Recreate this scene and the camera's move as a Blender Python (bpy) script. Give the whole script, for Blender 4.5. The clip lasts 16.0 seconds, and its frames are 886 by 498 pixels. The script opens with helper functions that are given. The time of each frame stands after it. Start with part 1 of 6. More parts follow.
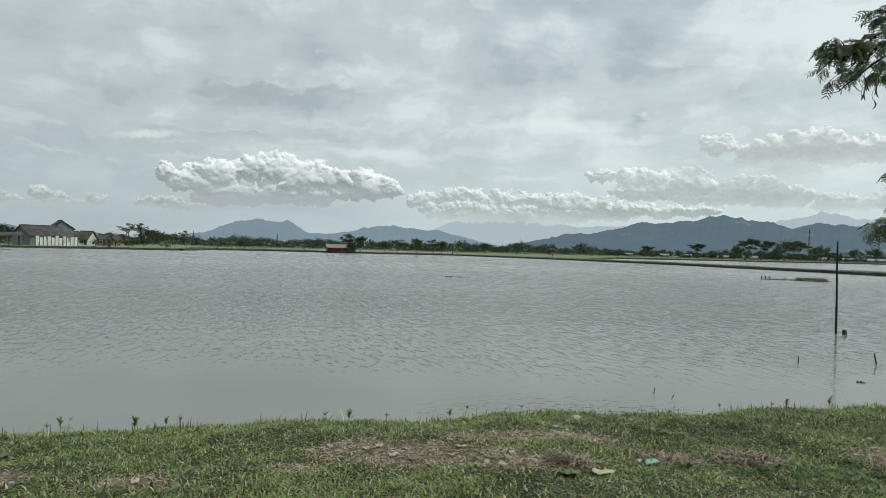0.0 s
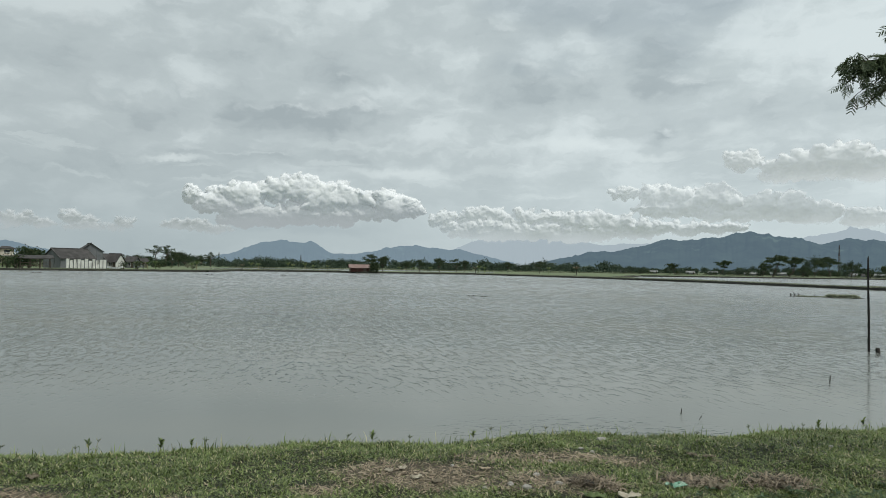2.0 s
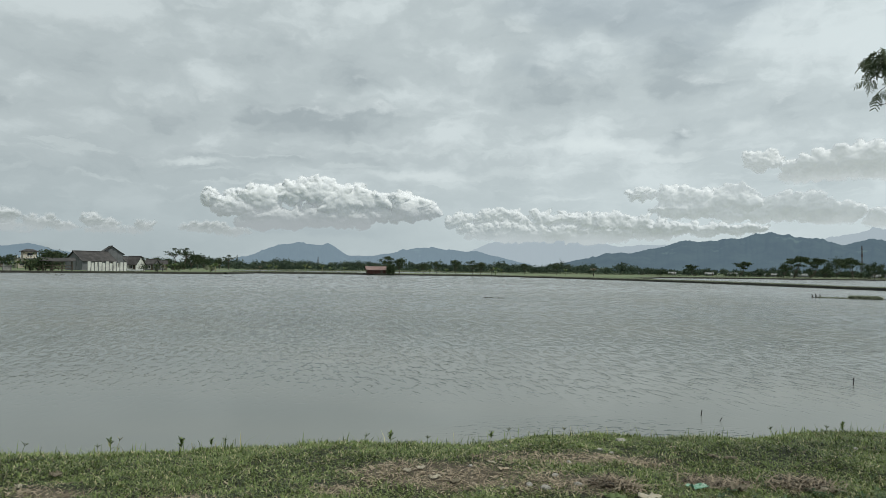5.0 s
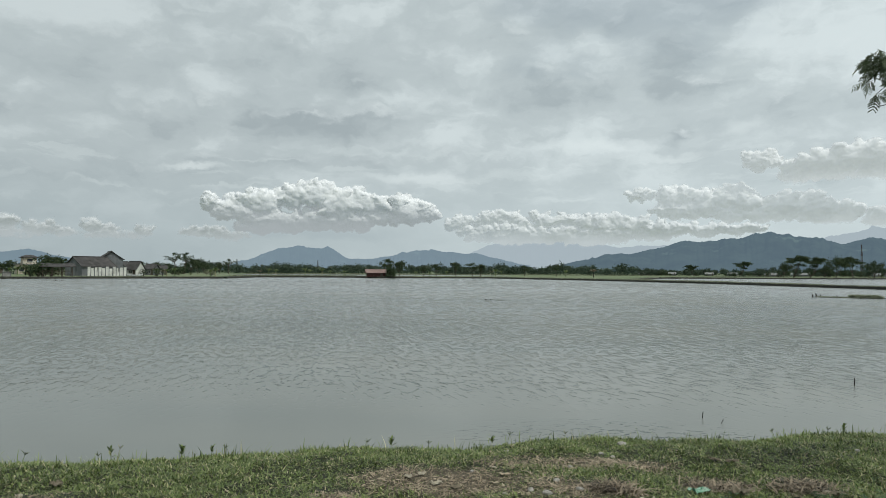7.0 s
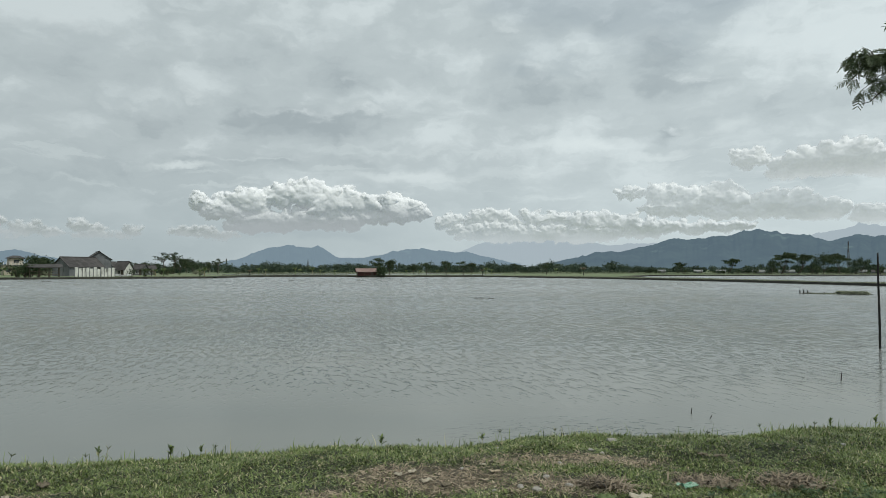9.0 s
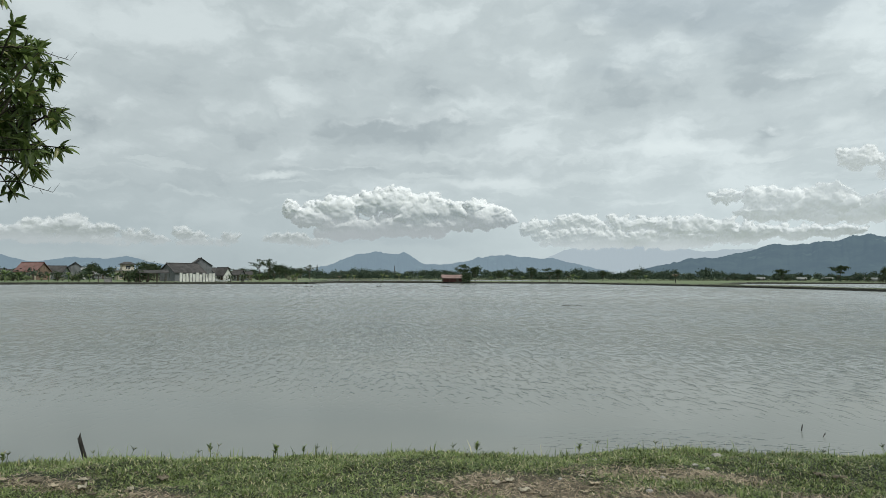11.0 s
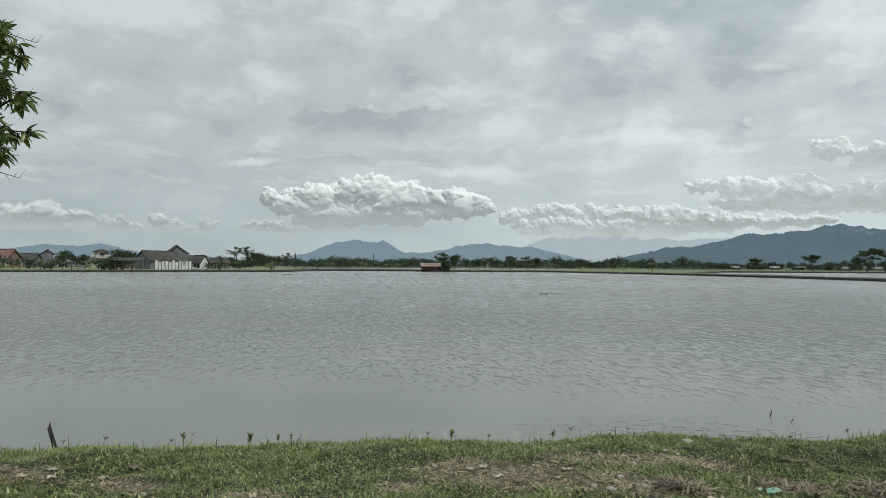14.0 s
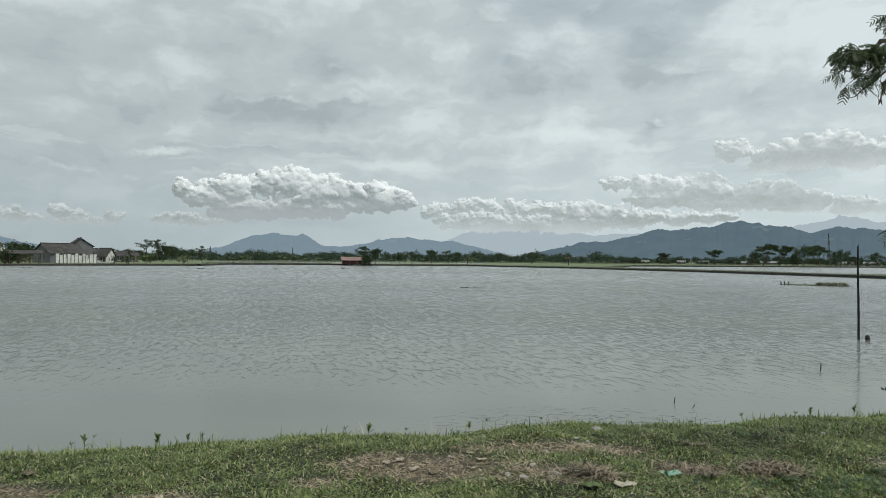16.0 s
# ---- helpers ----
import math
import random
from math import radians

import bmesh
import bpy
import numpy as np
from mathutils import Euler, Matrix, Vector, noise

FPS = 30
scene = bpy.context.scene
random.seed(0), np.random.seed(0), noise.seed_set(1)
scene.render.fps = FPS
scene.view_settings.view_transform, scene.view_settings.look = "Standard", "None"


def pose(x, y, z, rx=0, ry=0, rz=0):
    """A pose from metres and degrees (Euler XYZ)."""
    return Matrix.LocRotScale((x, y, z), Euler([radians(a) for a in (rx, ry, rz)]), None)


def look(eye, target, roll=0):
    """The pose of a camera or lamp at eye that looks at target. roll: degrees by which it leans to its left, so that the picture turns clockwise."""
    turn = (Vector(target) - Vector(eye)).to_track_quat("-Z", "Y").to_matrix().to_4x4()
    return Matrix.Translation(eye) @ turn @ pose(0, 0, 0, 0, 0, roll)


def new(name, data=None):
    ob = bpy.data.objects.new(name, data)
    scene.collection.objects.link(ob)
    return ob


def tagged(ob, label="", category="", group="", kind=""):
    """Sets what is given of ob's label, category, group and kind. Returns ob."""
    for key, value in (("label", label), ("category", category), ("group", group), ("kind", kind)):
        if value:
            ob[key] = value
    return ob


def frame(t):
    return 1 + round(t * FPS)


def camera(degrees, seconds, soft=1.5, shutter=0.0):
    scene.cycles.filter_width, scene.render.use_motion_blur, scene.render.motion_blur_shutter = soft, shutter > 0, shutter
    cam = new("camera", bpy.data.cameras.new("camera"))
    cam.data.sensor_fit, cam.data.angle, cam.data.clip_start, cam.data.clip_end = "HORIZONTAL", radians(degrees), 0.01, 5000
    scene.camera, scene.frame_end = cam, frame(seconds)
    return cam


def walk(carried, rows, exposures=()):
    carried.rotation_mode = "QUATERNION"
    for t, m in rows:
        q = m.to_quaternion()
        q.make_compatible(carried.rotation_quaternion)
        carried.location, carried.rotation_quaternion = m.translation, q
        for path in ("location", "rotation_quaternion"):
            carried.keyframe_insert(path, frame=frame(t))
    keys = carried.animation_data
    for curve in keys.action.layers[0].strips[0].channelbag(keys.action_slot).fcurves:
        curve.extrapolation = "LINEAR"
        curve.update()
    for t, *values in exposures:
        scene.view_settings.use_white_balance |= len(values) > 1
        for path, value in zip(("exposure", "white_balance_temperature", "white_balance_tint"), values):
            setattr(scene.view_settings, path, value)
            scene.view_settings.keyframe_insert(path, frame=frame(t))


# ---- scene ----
cam = camera(67.7, 16.0, 0.65)

PATH = [
    (0, (-0.032, 0.059, 2.024), (-0.037, 2.059, 2.021), 1.4),
    (0.5, (-0.051, 0.065, 2.026), (-0.1, 2.065, 2.023), 1.7),
    (1, (-0.047, 0.064, 2.031), (-0.148, 2.061, 2.053), 1.5),
    (1.5, (-0.042, 0.059, 2.031), (-0.16, 2.055, 2.072), 1.4),
    (2, (-0.025, 0.044, 2.037), (-0.099, 2.042, 2.091), 0.9),
    (2.5, (-0.022, 0.047, 2.031), (-0.12, 2.044, 2.078), 0.5),
    (3, (-0.022, 0.054, 2.028), (-0.122, 2.051, 2.061), 0.6),
    (3.5, (-0.028, 0.047, 2.036), (-0.112, 2.045, 2.083), 0.6),
    (4, (-0.022, 0.049, 2.04), (-0.106, 2.047, 2.092), 0.2),
    (4.5, (-0.031, 0.048, 2.038), (-0.154, 2.043, 2.088), 0.7),
    (4.7, (-0.033, 0.048, 2.02), (-0.156, 2.043, 2.076), 0.8),
    (6.8, (-0.036, 0.066, 2.033), (-0.167, 2.06, 2.098), 0.4),
    (7, (-0.031, 0.052, 2.044), (-0.154, 2.047, 2.11), 0.3),
    (7.5, (-0.029, 0.044, 2.039), (-0.147, 2.04, 2.104), 0.4),
    (8, (-0.03, 0.053, 2.044), (-0.151, 2.048, 2.111), 0.6),
    (8.5, (-0.023, 0.049, 2.04), (-0.114, 2.046, 2.091), 0.5),
    (9, (-0.02, 0.052, 2.037), (-0.114, 2.048, 2.099), -0.0),
    (9.5, (-0.051, 0.056, 2.044), (-0.261, 2.044, 2.113), -0.1),
    (9.7, (-0.071, 0.04, 2.048), (-0.342, 2.02, 2.132), 0.2),
    (11.8, (-0.116, 0.032, 2.041), (-0.526, 1.988, 2.115), -0.3),
    (12, (-0.111, 0.044, 2.05), (-0.557, 1.992, 2.122), -0.6),
    (12.5, (-0.113, 0.049, 2.052), (-0.594, 1.989, 2.111), -0.7),
    (13, (-0.114, 0.06, 2.048), (-0.587, 2.002, 2.117), -0.2),
    (13.5, (-0.096, 0.044, 2.052), (-0.489, 2.004, 2.12), 0.3),
    (14, (-0.08, 0.039, 2.043), (-0.367, 2.018, 2.089), 0.3),
    (14.5, (-0.07, 0.021, 2.05), (-0.281, 2.009, 2.108), 0.8),
    (15, (-0.067, 0.042, 2.046), (-0.235, 2.034, 2.109), 0.5),
    (15.5, (-0.062, 0.058, 2.035), (-0.177, 2.054, 2.077), 0.6),
    (16, (-0.048, 0.039, 2.043), (-0.098, 2.038, 2.072), 0.4),
]
walk(cam, [(t, look(eye, target, roll)) for t, eye, target, roll in PATH], [(0, 0.0), (0.6, 0.0), (1.8, -0.1), (9.0, -0.1), (12.0, 0.03), (13.2, 0.03), (14.4, -0.1), (16.0, -0.08)])

# ---- world, sun and exposure ----
SUN_EL, SUN_AZ = 58.0, 125.0          # degrees; azimuth from straight ahead, positive to the right


def bearing(az, dist, z=0.0):
    """A point at a compass bearing (degrees right of straight ahead) and distance from the bank."""
    a = radians(az)
    return Vector((math.sin(a) * dist, math.cos(a) * dist, z))


class Nodes:
    """Small wiring helper for one node tree."""

    def __init__(self, tree):
        self.tree = tree
        tree.nodes.clear()

    def node(self, kind, operation=None, **inputs):
        n = self.tree.nodes.new(kind)
        if operation:
            n.operation = operation
        for key, value in inputs.items():
            key = int(key[1:]) if key[0] == "i" and key[1:].isdigit() else key.replace("_", " ")
            self.put(n.inputs[key], value)
        return n

    def put(self, socket, value):
        if isinstance(value, bpy.types.NodeSocket):
            self.tree.links.new(value, socket)
        else:
            socket.default_value = value

    def math(self, op, a, b=0.0, c=0.0, clamp=False):
        n = self.node("ShaderNodeMath", op, i0=a, i1=b, i2=c)
        n.use_clamp = clamp
        return n.outputs[0]

    def vec(self, op, a, b=(0, 0, 0), c=(0, 0, 0)):
        n = self.node("ShaderNodeVectorMath", op, i0=a)
        if op != "SCALE":
            self.put(n.inputs[1], b)
        if op == "SCALE":
            self.put(n.inputs["Scale"], b)
            return n.outputs[0]
        if op == "MULTIPLY_ADD":
            self.put(n.inputs[2], c)
        return n.outputs["Value"] if op in ("LENGTH", "DOT_PRODUCT") else n.outputs[0]

    def mix(self, fac, a, b):
        n = self.node("ShaderNodeMix")
        n.data_type = "RGBA"
        for k, v in ((0, fac), (6, a), (7, b)):
            self.put(n.inputs[k], v if isinstance(v, (bpy.types.NodeSocket, float, int)) else (*v, 1.0)[:4])
        return n.outputs[2]

    def noise(self, vector, scale, detail=4.0, rough=0.5, distort=0.0):
        return self.node("ShaderNodeTexNoise", None, Vector=vector, Scale=scale, Detail=detail, Roughness=rough, Distortion=distort)

    def step(self, value, lo, hi, to0=0.0, to1=1.0):
        n = self.node("ShaderNodeMapRange", None, i0=value, i1=lo, i2=hi, i3=to0, i4=to1)
        n.interpolation_type = "SMOOTHSTEP"
        return n.outputs[0]


world = bpy.data.worlds.new("sky")
scene.world = world
world.use_nodes = True
W = Nodes(world.node_tree)
sun_dir = bearing(SUN_AZ, math.cos(radians(SUN_EL)), math.sin(radians(SUN_EL)))
ray = W.node("ShaderNodeTexCoord").outputs["Generated"]
sep = W.node("ShaderNodeSeparateXYZ", None, i0=ray)
sx, sy, sz = sep.outputs
az = W.math("MULTIPLY", W.math("ARCTAN2", sx, sy), 57.2958)
el = W.math("MULTIPLY", W.math("ARCSINE", sz), 57.2958)
clear = W.node("ShaderNodeTexSky")
clear.sky_type, clear.sun_disc = "NISHITA", False
clear.sun_elevation, clear.sun_rotation = radians(SUN_EL), radians(SUN_AZ)
clear.air_density, clear.dust_density = 1.5, 3.0
blue = W.vec("MULTIPLY", clear.outputs[0], (0.07, 0.07, 0.07))

# the high grey cloud deck: a bright upper sheet with thicker grey rolls drifting under it
flat_az = W.node("ShaderNodeCombineXYZ", None, i0=az, i1=el).outputs[0]
warp = W.noise(W.vec("MULTIPLY", flat_az, (0.12, 0.20, 0.0)), 1.0, 5.0, 0.55).outputs[1]
bent = W.vec("ADD", flat_az, W.vec("MULTIPLY_ADD", warp, (5.0, 2.6, 0.0), (-2.5, -1.3, 0.0)))
fray = W.noise(W.vec("MULTIPLY", flat_az, (0.55, 0.85, 0.0)), 1.0, 6.0, 0.60).outputs[1]
torn = W.vec("ADD", bent, W.vec("MULTIPLY_ADD", fray, (2.2, 1.5, 0.0), (-1.1, -0.75, 0.0)))


def swell(at, a, e, ra, re, weight):
    """A broad thicker or thinner stretch of the deck."""
    d = W.vec("LENGTH", W.vec("MULTIPLY_ADD", at, (1 / ra, 1 / re, 0.0), (-a / ra, -e / re, 0.0)))
    return W.step(d, 1.15, 0.1, 0.0, weight)


# thick (positive) and thin (negative) stretches: bearing, height, half width, half height, weight
STRETCHES = ((-14.0, 12.6, 10.5, 1.9, 0.20), (-11.0, 16.4, 4.6, 1.7, 0.18), (-25.0, 12.0, 8.0, 1.7, 0.13), (-16.0, 9.2, 11.0, 1.3, 0.12),
             (6.5, 15.6, 7.0, 2.2, 0.19), (15.6, 17.0, 2.4, 3.0, 0.17), (1.0, 19.6, 7.0, 1.5, 0.10), (27.0, 12.2, 8.5, 2.0, 0.12), (17.0, 14.6, 3.5, 1.3, 0.08),
             (-33.0, 15.5, 9.0, 2.4, 0.10), (-40.0, 12.0, 8.0, 2.0, 0.10), (16.2, 11.5, 1.1, 0.9, 0.22), (22.0, 18.6, 6.0, 2.2, -0.16), (31.0, 17.0, 6.0, 3.0, -0.14),
             (11.0, 10.6, 8.0, 1.2, -0.16), (-23.0, 15.2, 3.2, 1.2, -0.14), (-3.0, 11.5, 4.0, 1.6, -0.10), (-34.0, 19.5, 10.0, 2.0, -0.14), (-1.0, 17.4, 3.0, 1.3, -0.10))


def thickness(shift):
    """How thick the deck is along a line of sight, from broad rolls to small tufts."""
    at = W.vec("ADD", torn, shift)
    broad = W.noise(W.vec("MULTIPLY", at, (0.085, 0.21, 0.0)), 1.0, 3.0, 0.5).outputs[0]
    roll = W.noise(W.vec("MULTIPLY_ADD", at, (0.24, 0.46, 0.0), (5.0, 3.0, 0.0)), 1.0, 5.0, 0.55).outputs[0]
    total = W.math("MULTIPLY_ADD", broad, 0.52, W.math("MULTIPLY", roll, 0.48))
    for stretch in STRETCHES:
        total = W.math("ADD", total, swell(at, *stretch))
    return total


deck, deck_sunward = thickness((0.0, 0.0, 0.0)), thickness((0.45, 0.60, 0.0))
grey = W.mix(W.step(deck, 0.36, 0.54), (0.715, 0.755, 0.760), (0.560, 0.602, 0.612))
grey = W.mix(W.step(deck, 0.52, 0.74), grey, (0.430, 0.472, 0.490))
edge = W.math("MULTIPLY", W.math("SUBTRACT", deck, deck_sunward), 1.15)
grey = W.mix(W.step(edge, 0.03, 0.30, 0.0, 0.75), grey, (0.80, 0.83, 0.83))
grey = W.mix(W.step(edge, -0.03, -0.30, 0.0, 0.45), grey, (0.42, 0.462, 0.482))
up = W.math("ADD", W.math("MAXIMUM", sz, 0.0), 0.20)
flat = W.node("ShaderNodeCombineXYZ", None, i0=W.math("DIVIDE", sx, up), i1=W.math("DIVIDE", sy, up)).outputs[0]
gap = W.step(W.noise(W.vec("ADD", flat, (9.0, 2.0, 0.0)), 0.9, 5.0, 0.55).outputs[0], 0.60, 0.72)
sky = W.mix(W.math("MULTIPLY", gap, 0.25), grey, blue)
glow = W.math("POWER", W.math("MAXIMUM", W.vec("DOT_PRODUCT", ray, tuple(sun_dir)), 0.0), 10.0)
sky = W.mix(W.math("MULTIPLY", glow, 0.75), sky, (1.5, 1.47, 1.4))
# the paler air towards the horizon
pale = W.step(el, 11.0, 2.0)
low_tone = W.mix(W.step(az, -40.0, 25.0), (0.450, 0.505, 0.522), (0.625, 0.677, 0.685))
sky = W.mix(W.math("MULTIPLY", pale, 0.72), sky, low_tone)
# thin bright streaks and a few drawn-out veils low in the sky
streak = W.noise(W.vec("MULTIPLY", torn, (0.13, 0.95, 1.0)), 1.0, 5.0, 0.55, 0.3).outputs[0]
streak = W.math("MULTIPLY", W.step(streak, 0.52, 0.66), W.math("MULTIPLY", W.step(el, 3.5, 6.0), W.step(el, 13.0, 9.0)))
sky = W.mix(W.math("MULTIPLY", streak, 0.30), sky, (0.78, 0.82, 0.815))
for a, e, ra, re, share in ((-24.0, 8.35, 3.2, 0.42, 0.75), (-6.0, 7.9, 6.5, 0.65, 0.55), (9.5, 10.7, 5.0, 0.75, 0.6), (16.0, 9.6, 3.0, 0.5, 0.45), (20.5, 11.4, 2.4, 0.7, 0.4)):
    sky = W.mix(swell(torn, a, e, ra, re, share), sky, (0.80, 0.835, 0.83))
# the soft grey underside below the great heap and below the low banks
for a, e, ra, re, share in ((-14.5, 3.2, 9.0, 0.75, 0.5), (-40.0, 2.6, 9.0, 0.7, 0.45)):
    sky = W.mix(swell(torn, a, e, ra, re, share), sky, (0.44, 0.49, 0.515))
bright_side = W.math("MULTIPLY", W.step(az, -45.0, 40.0, 0.92, 1.07), W.step(el, 70.0, 20.0, 0.0, 1.0))
bright_side = W.math("ADD", bright_side, W.step(el, 20.0, 70.0, 0.0, 1.0))
sky = W.vec("SCALE", W.vec("MULTIPLY", sky, (0.94, 1.0, 1.015)), bright_side)
W.node("ShaderNodeOutputWorld", None, Surface=W.node("ShaderNodeBackground", None, Color=sky, Strength=1.0).outputs[0])

sun = new("sun", bpy.data.lights.new("sun", "SUN"))
sun.data.energy, sun.data.angle, sun.data.color = 2.2, radians(10), (0.98, 0.97, 0.91)
sun.matrix_world = look(sun_dir * 50, (0, 0, 0))

# ---- materials ----


def material(name, build, rough=0.8, metal=0.0, spec=0.5):
    """A Principled material; build(nodes, coordinates) returns its colour and, if any, a height for the bump with its depth."""
    m = bpy.data.materials.new(name)
    m.use_nodes = True
    n = Nodes(m.node_tree)
    co = n.node("ShaderNodeTexCoord").outputs["Object"]
    made = build(n, co)
    colour, height, depth = made if isinstance(made, tuple) and len(made) == 3 else (made, None, 0)
    sh = n.node("ShaderNodeBsdfPrincipled", None, Base_Color=colour, Roughness=rough, Metallic=metal)
    sh.inputs["Specular IOR Level"].default_value = spec
    if height is not None:
        bump = n.node("ShaderNodeBump", None, Height=height, Distance=depth, Strength=1.0)
        m.node_tree.links.new(bump.outputs[0], sh.inputs["Normal"])
    n.node("ShaderNodeOutputMaterial", None, Surface=sh.outputs[0])
    return m


def rough_surface(name, a, b, scale=3.0, fine=30.0, depth=0.01, rough=0.85, stain=None, stretch=(1, 1, 1), metal=0.0, sheen=0.25):
    """Two tones at two scales, with optional stains."""
    def build(n, co):
        v = n.vec("MULTIPLY", co, stretch)
        large, small = n.noise(v, scale, 5.0, 0.6).outputs[0], n.noise(v, fine, 4.0, 0.6).outputs[0]
        c = n.mix(n.step(n.math("ADD", n.math("MULTIPLY", large, 0.65), n.math("MULTIPLY", small, 0.35)), 0.35, 0.65), a, b)
        if stain:
            c = n.mix(n.step(n.noise(n.vec("MULTIPLY", co, (1, 1, 0.25)), scale * 1.7, 5.0, 0.65).outputs[0], 0.52, 0.68), c, stain)
        return c, small, depth
    return material(name, build, rough, metal, sheen)


def leaf_surface(name, a, b, c, rough=0.5, glow_through=0.25, sheen=0.35):
    """Leaves: each one its own tone between a and b, a few c; some light passes through."""
    m = bpy.data.materials.new(name)
    m.use_nodes = True
    n = Nodes(m.node_tree)
    own = n.node("ShaderNodeObjectInfo").outputs["Random"]
    one = n.math("FRACT", n.math("ADD", n.node("ShaderNodeNewGeometry").outputs["Random Per Island"], own))
    co = n.node("ShaderNodeTexCoord").outputs["Object"]
    patchy = n.noise(co, 1.4, 3.0, 0.5).outputs[0]
    col = n.mix(one, a, b)
    col = n.mix(n.math("MULTIPLY", n.step(patchy, 0.45, 0.7), 0.5), col, b)
    col = n.mix(n.step(n.math("FRACT", n.math("MULTIPLY", one, 37.0)), 0.88, 0.93), col, c)
    sh = n.node("ShaderNodeBsdfPrincipled", None, Base_Color=col, Roughness=rough)
    sh.inputs["Specular IOR Level"].default_value = sheen
    through_leaf = n.node("ShaderNodeBsdfTranslucent", None, Color=col)
    both = n.node("ShaderNodeMixShader", None, i0=glow_through, i1=sh.outputs[0], i2=through_leaf.outputs[0])
    n.node("ShaderNodeOutputMaterial", None, Surface=both.outputs[0])
    return m


BARE = [(-0.32, 5.10, 0.86, 0.36), (0.62, 4.88, 0.48, 0.22), (0.75, 5.62, 0.95, 0.24), (1.73, 5.18, 0.34, 0.17), (2.34, 5.15, 0.28, 0.17),
        (-2.00, 4.22, 0.42, 0.15), (-2.95, 4.38, 0.34, 0.15), (-4.00, 4.46, 0.50, 0.17), (3.5, 5.1, 0.4, 0.35), (-1.05, 4.72, 0.22, 0.10)]


def build_ground(n, co):
    far = n.step(n.vec("LENGTH", co), 14.0, 60.0)
    clod, grit = n.noise(co, 5.0, 6.0, 0.65).outputs[0], n.noise(co, 60.0, 4.0, 0.65).outputs[0]
    soil = n.mix(n.step(clod, 0.35, 0.65), (0.085, 0.065, 0.044), (0.25, 0.20, 0.145))
    soil = n.mix(n.step(grit, 0.55, 0.72), soil, (0.34, 0.28, 0.21))
    worn = None
    for cx, cy, rx, ry in BARE:
        d_ = n.vec("LENGTH", n.vec("MULTIPLY_ADD", co, (1 / rx, 1 / ry, 0.0), (-cx / rx, -cy / ry, 0.0)))
        worn = d_ if worn is None else n.math("MINIMUM", worn, d_)
    worn = n.step(n.math("MULTIPLY_ADD", clod, 0.9, worn), 1.50, 1.0, 0.0, 0.5)
    sward = n.mix(n.step(n.noise(co, 2.2, 5.0, 0.6).outputs[0], 0.26, 0.42), soil, (0.020, 0.024, 0.012))
    sward = n.mix(worn, sward, soil)
    crop = n.noise(n.vec("MULTIPLY", co, (0.012, 0.05, 1)), 1.0, 3.0, 0.5).outputs[0]
    field = n.mix(n.step(crop, 0.42, 0.52), (0.090, 0.130, 0.055), (0.145, 0.180, 0.085))
    field = n.mix(n.step(n.noise(n.vec("MULTIPLY", co, (0.02, 0.11, 1)), 1.0, 4.0, 0.6).outputs[0], 0.58, 0.66), field, (0.20, 0.185, 0.13))
    field = n.mix(n.math("MULTIPLY", n.noise(co, 0.9, 4.0, 0.6).outputs[0], 0.5), field, (0.05, 0.072, 0.035))
    return n.mix(far, sward, field), n.math("ADD", n.math("MULTIPLY", clod, 0.8), n.math("MULTIPLY", grit, 0.2)), 0.04


GROUND = material("ground_soil", build_ground, 0.95)
DIKE = rough_surface("dike_mud", (0.018, 0.0195, 0.016), (0.042, 0.043, 0.034), 0.8, 9.0, 0.05, 0.95)


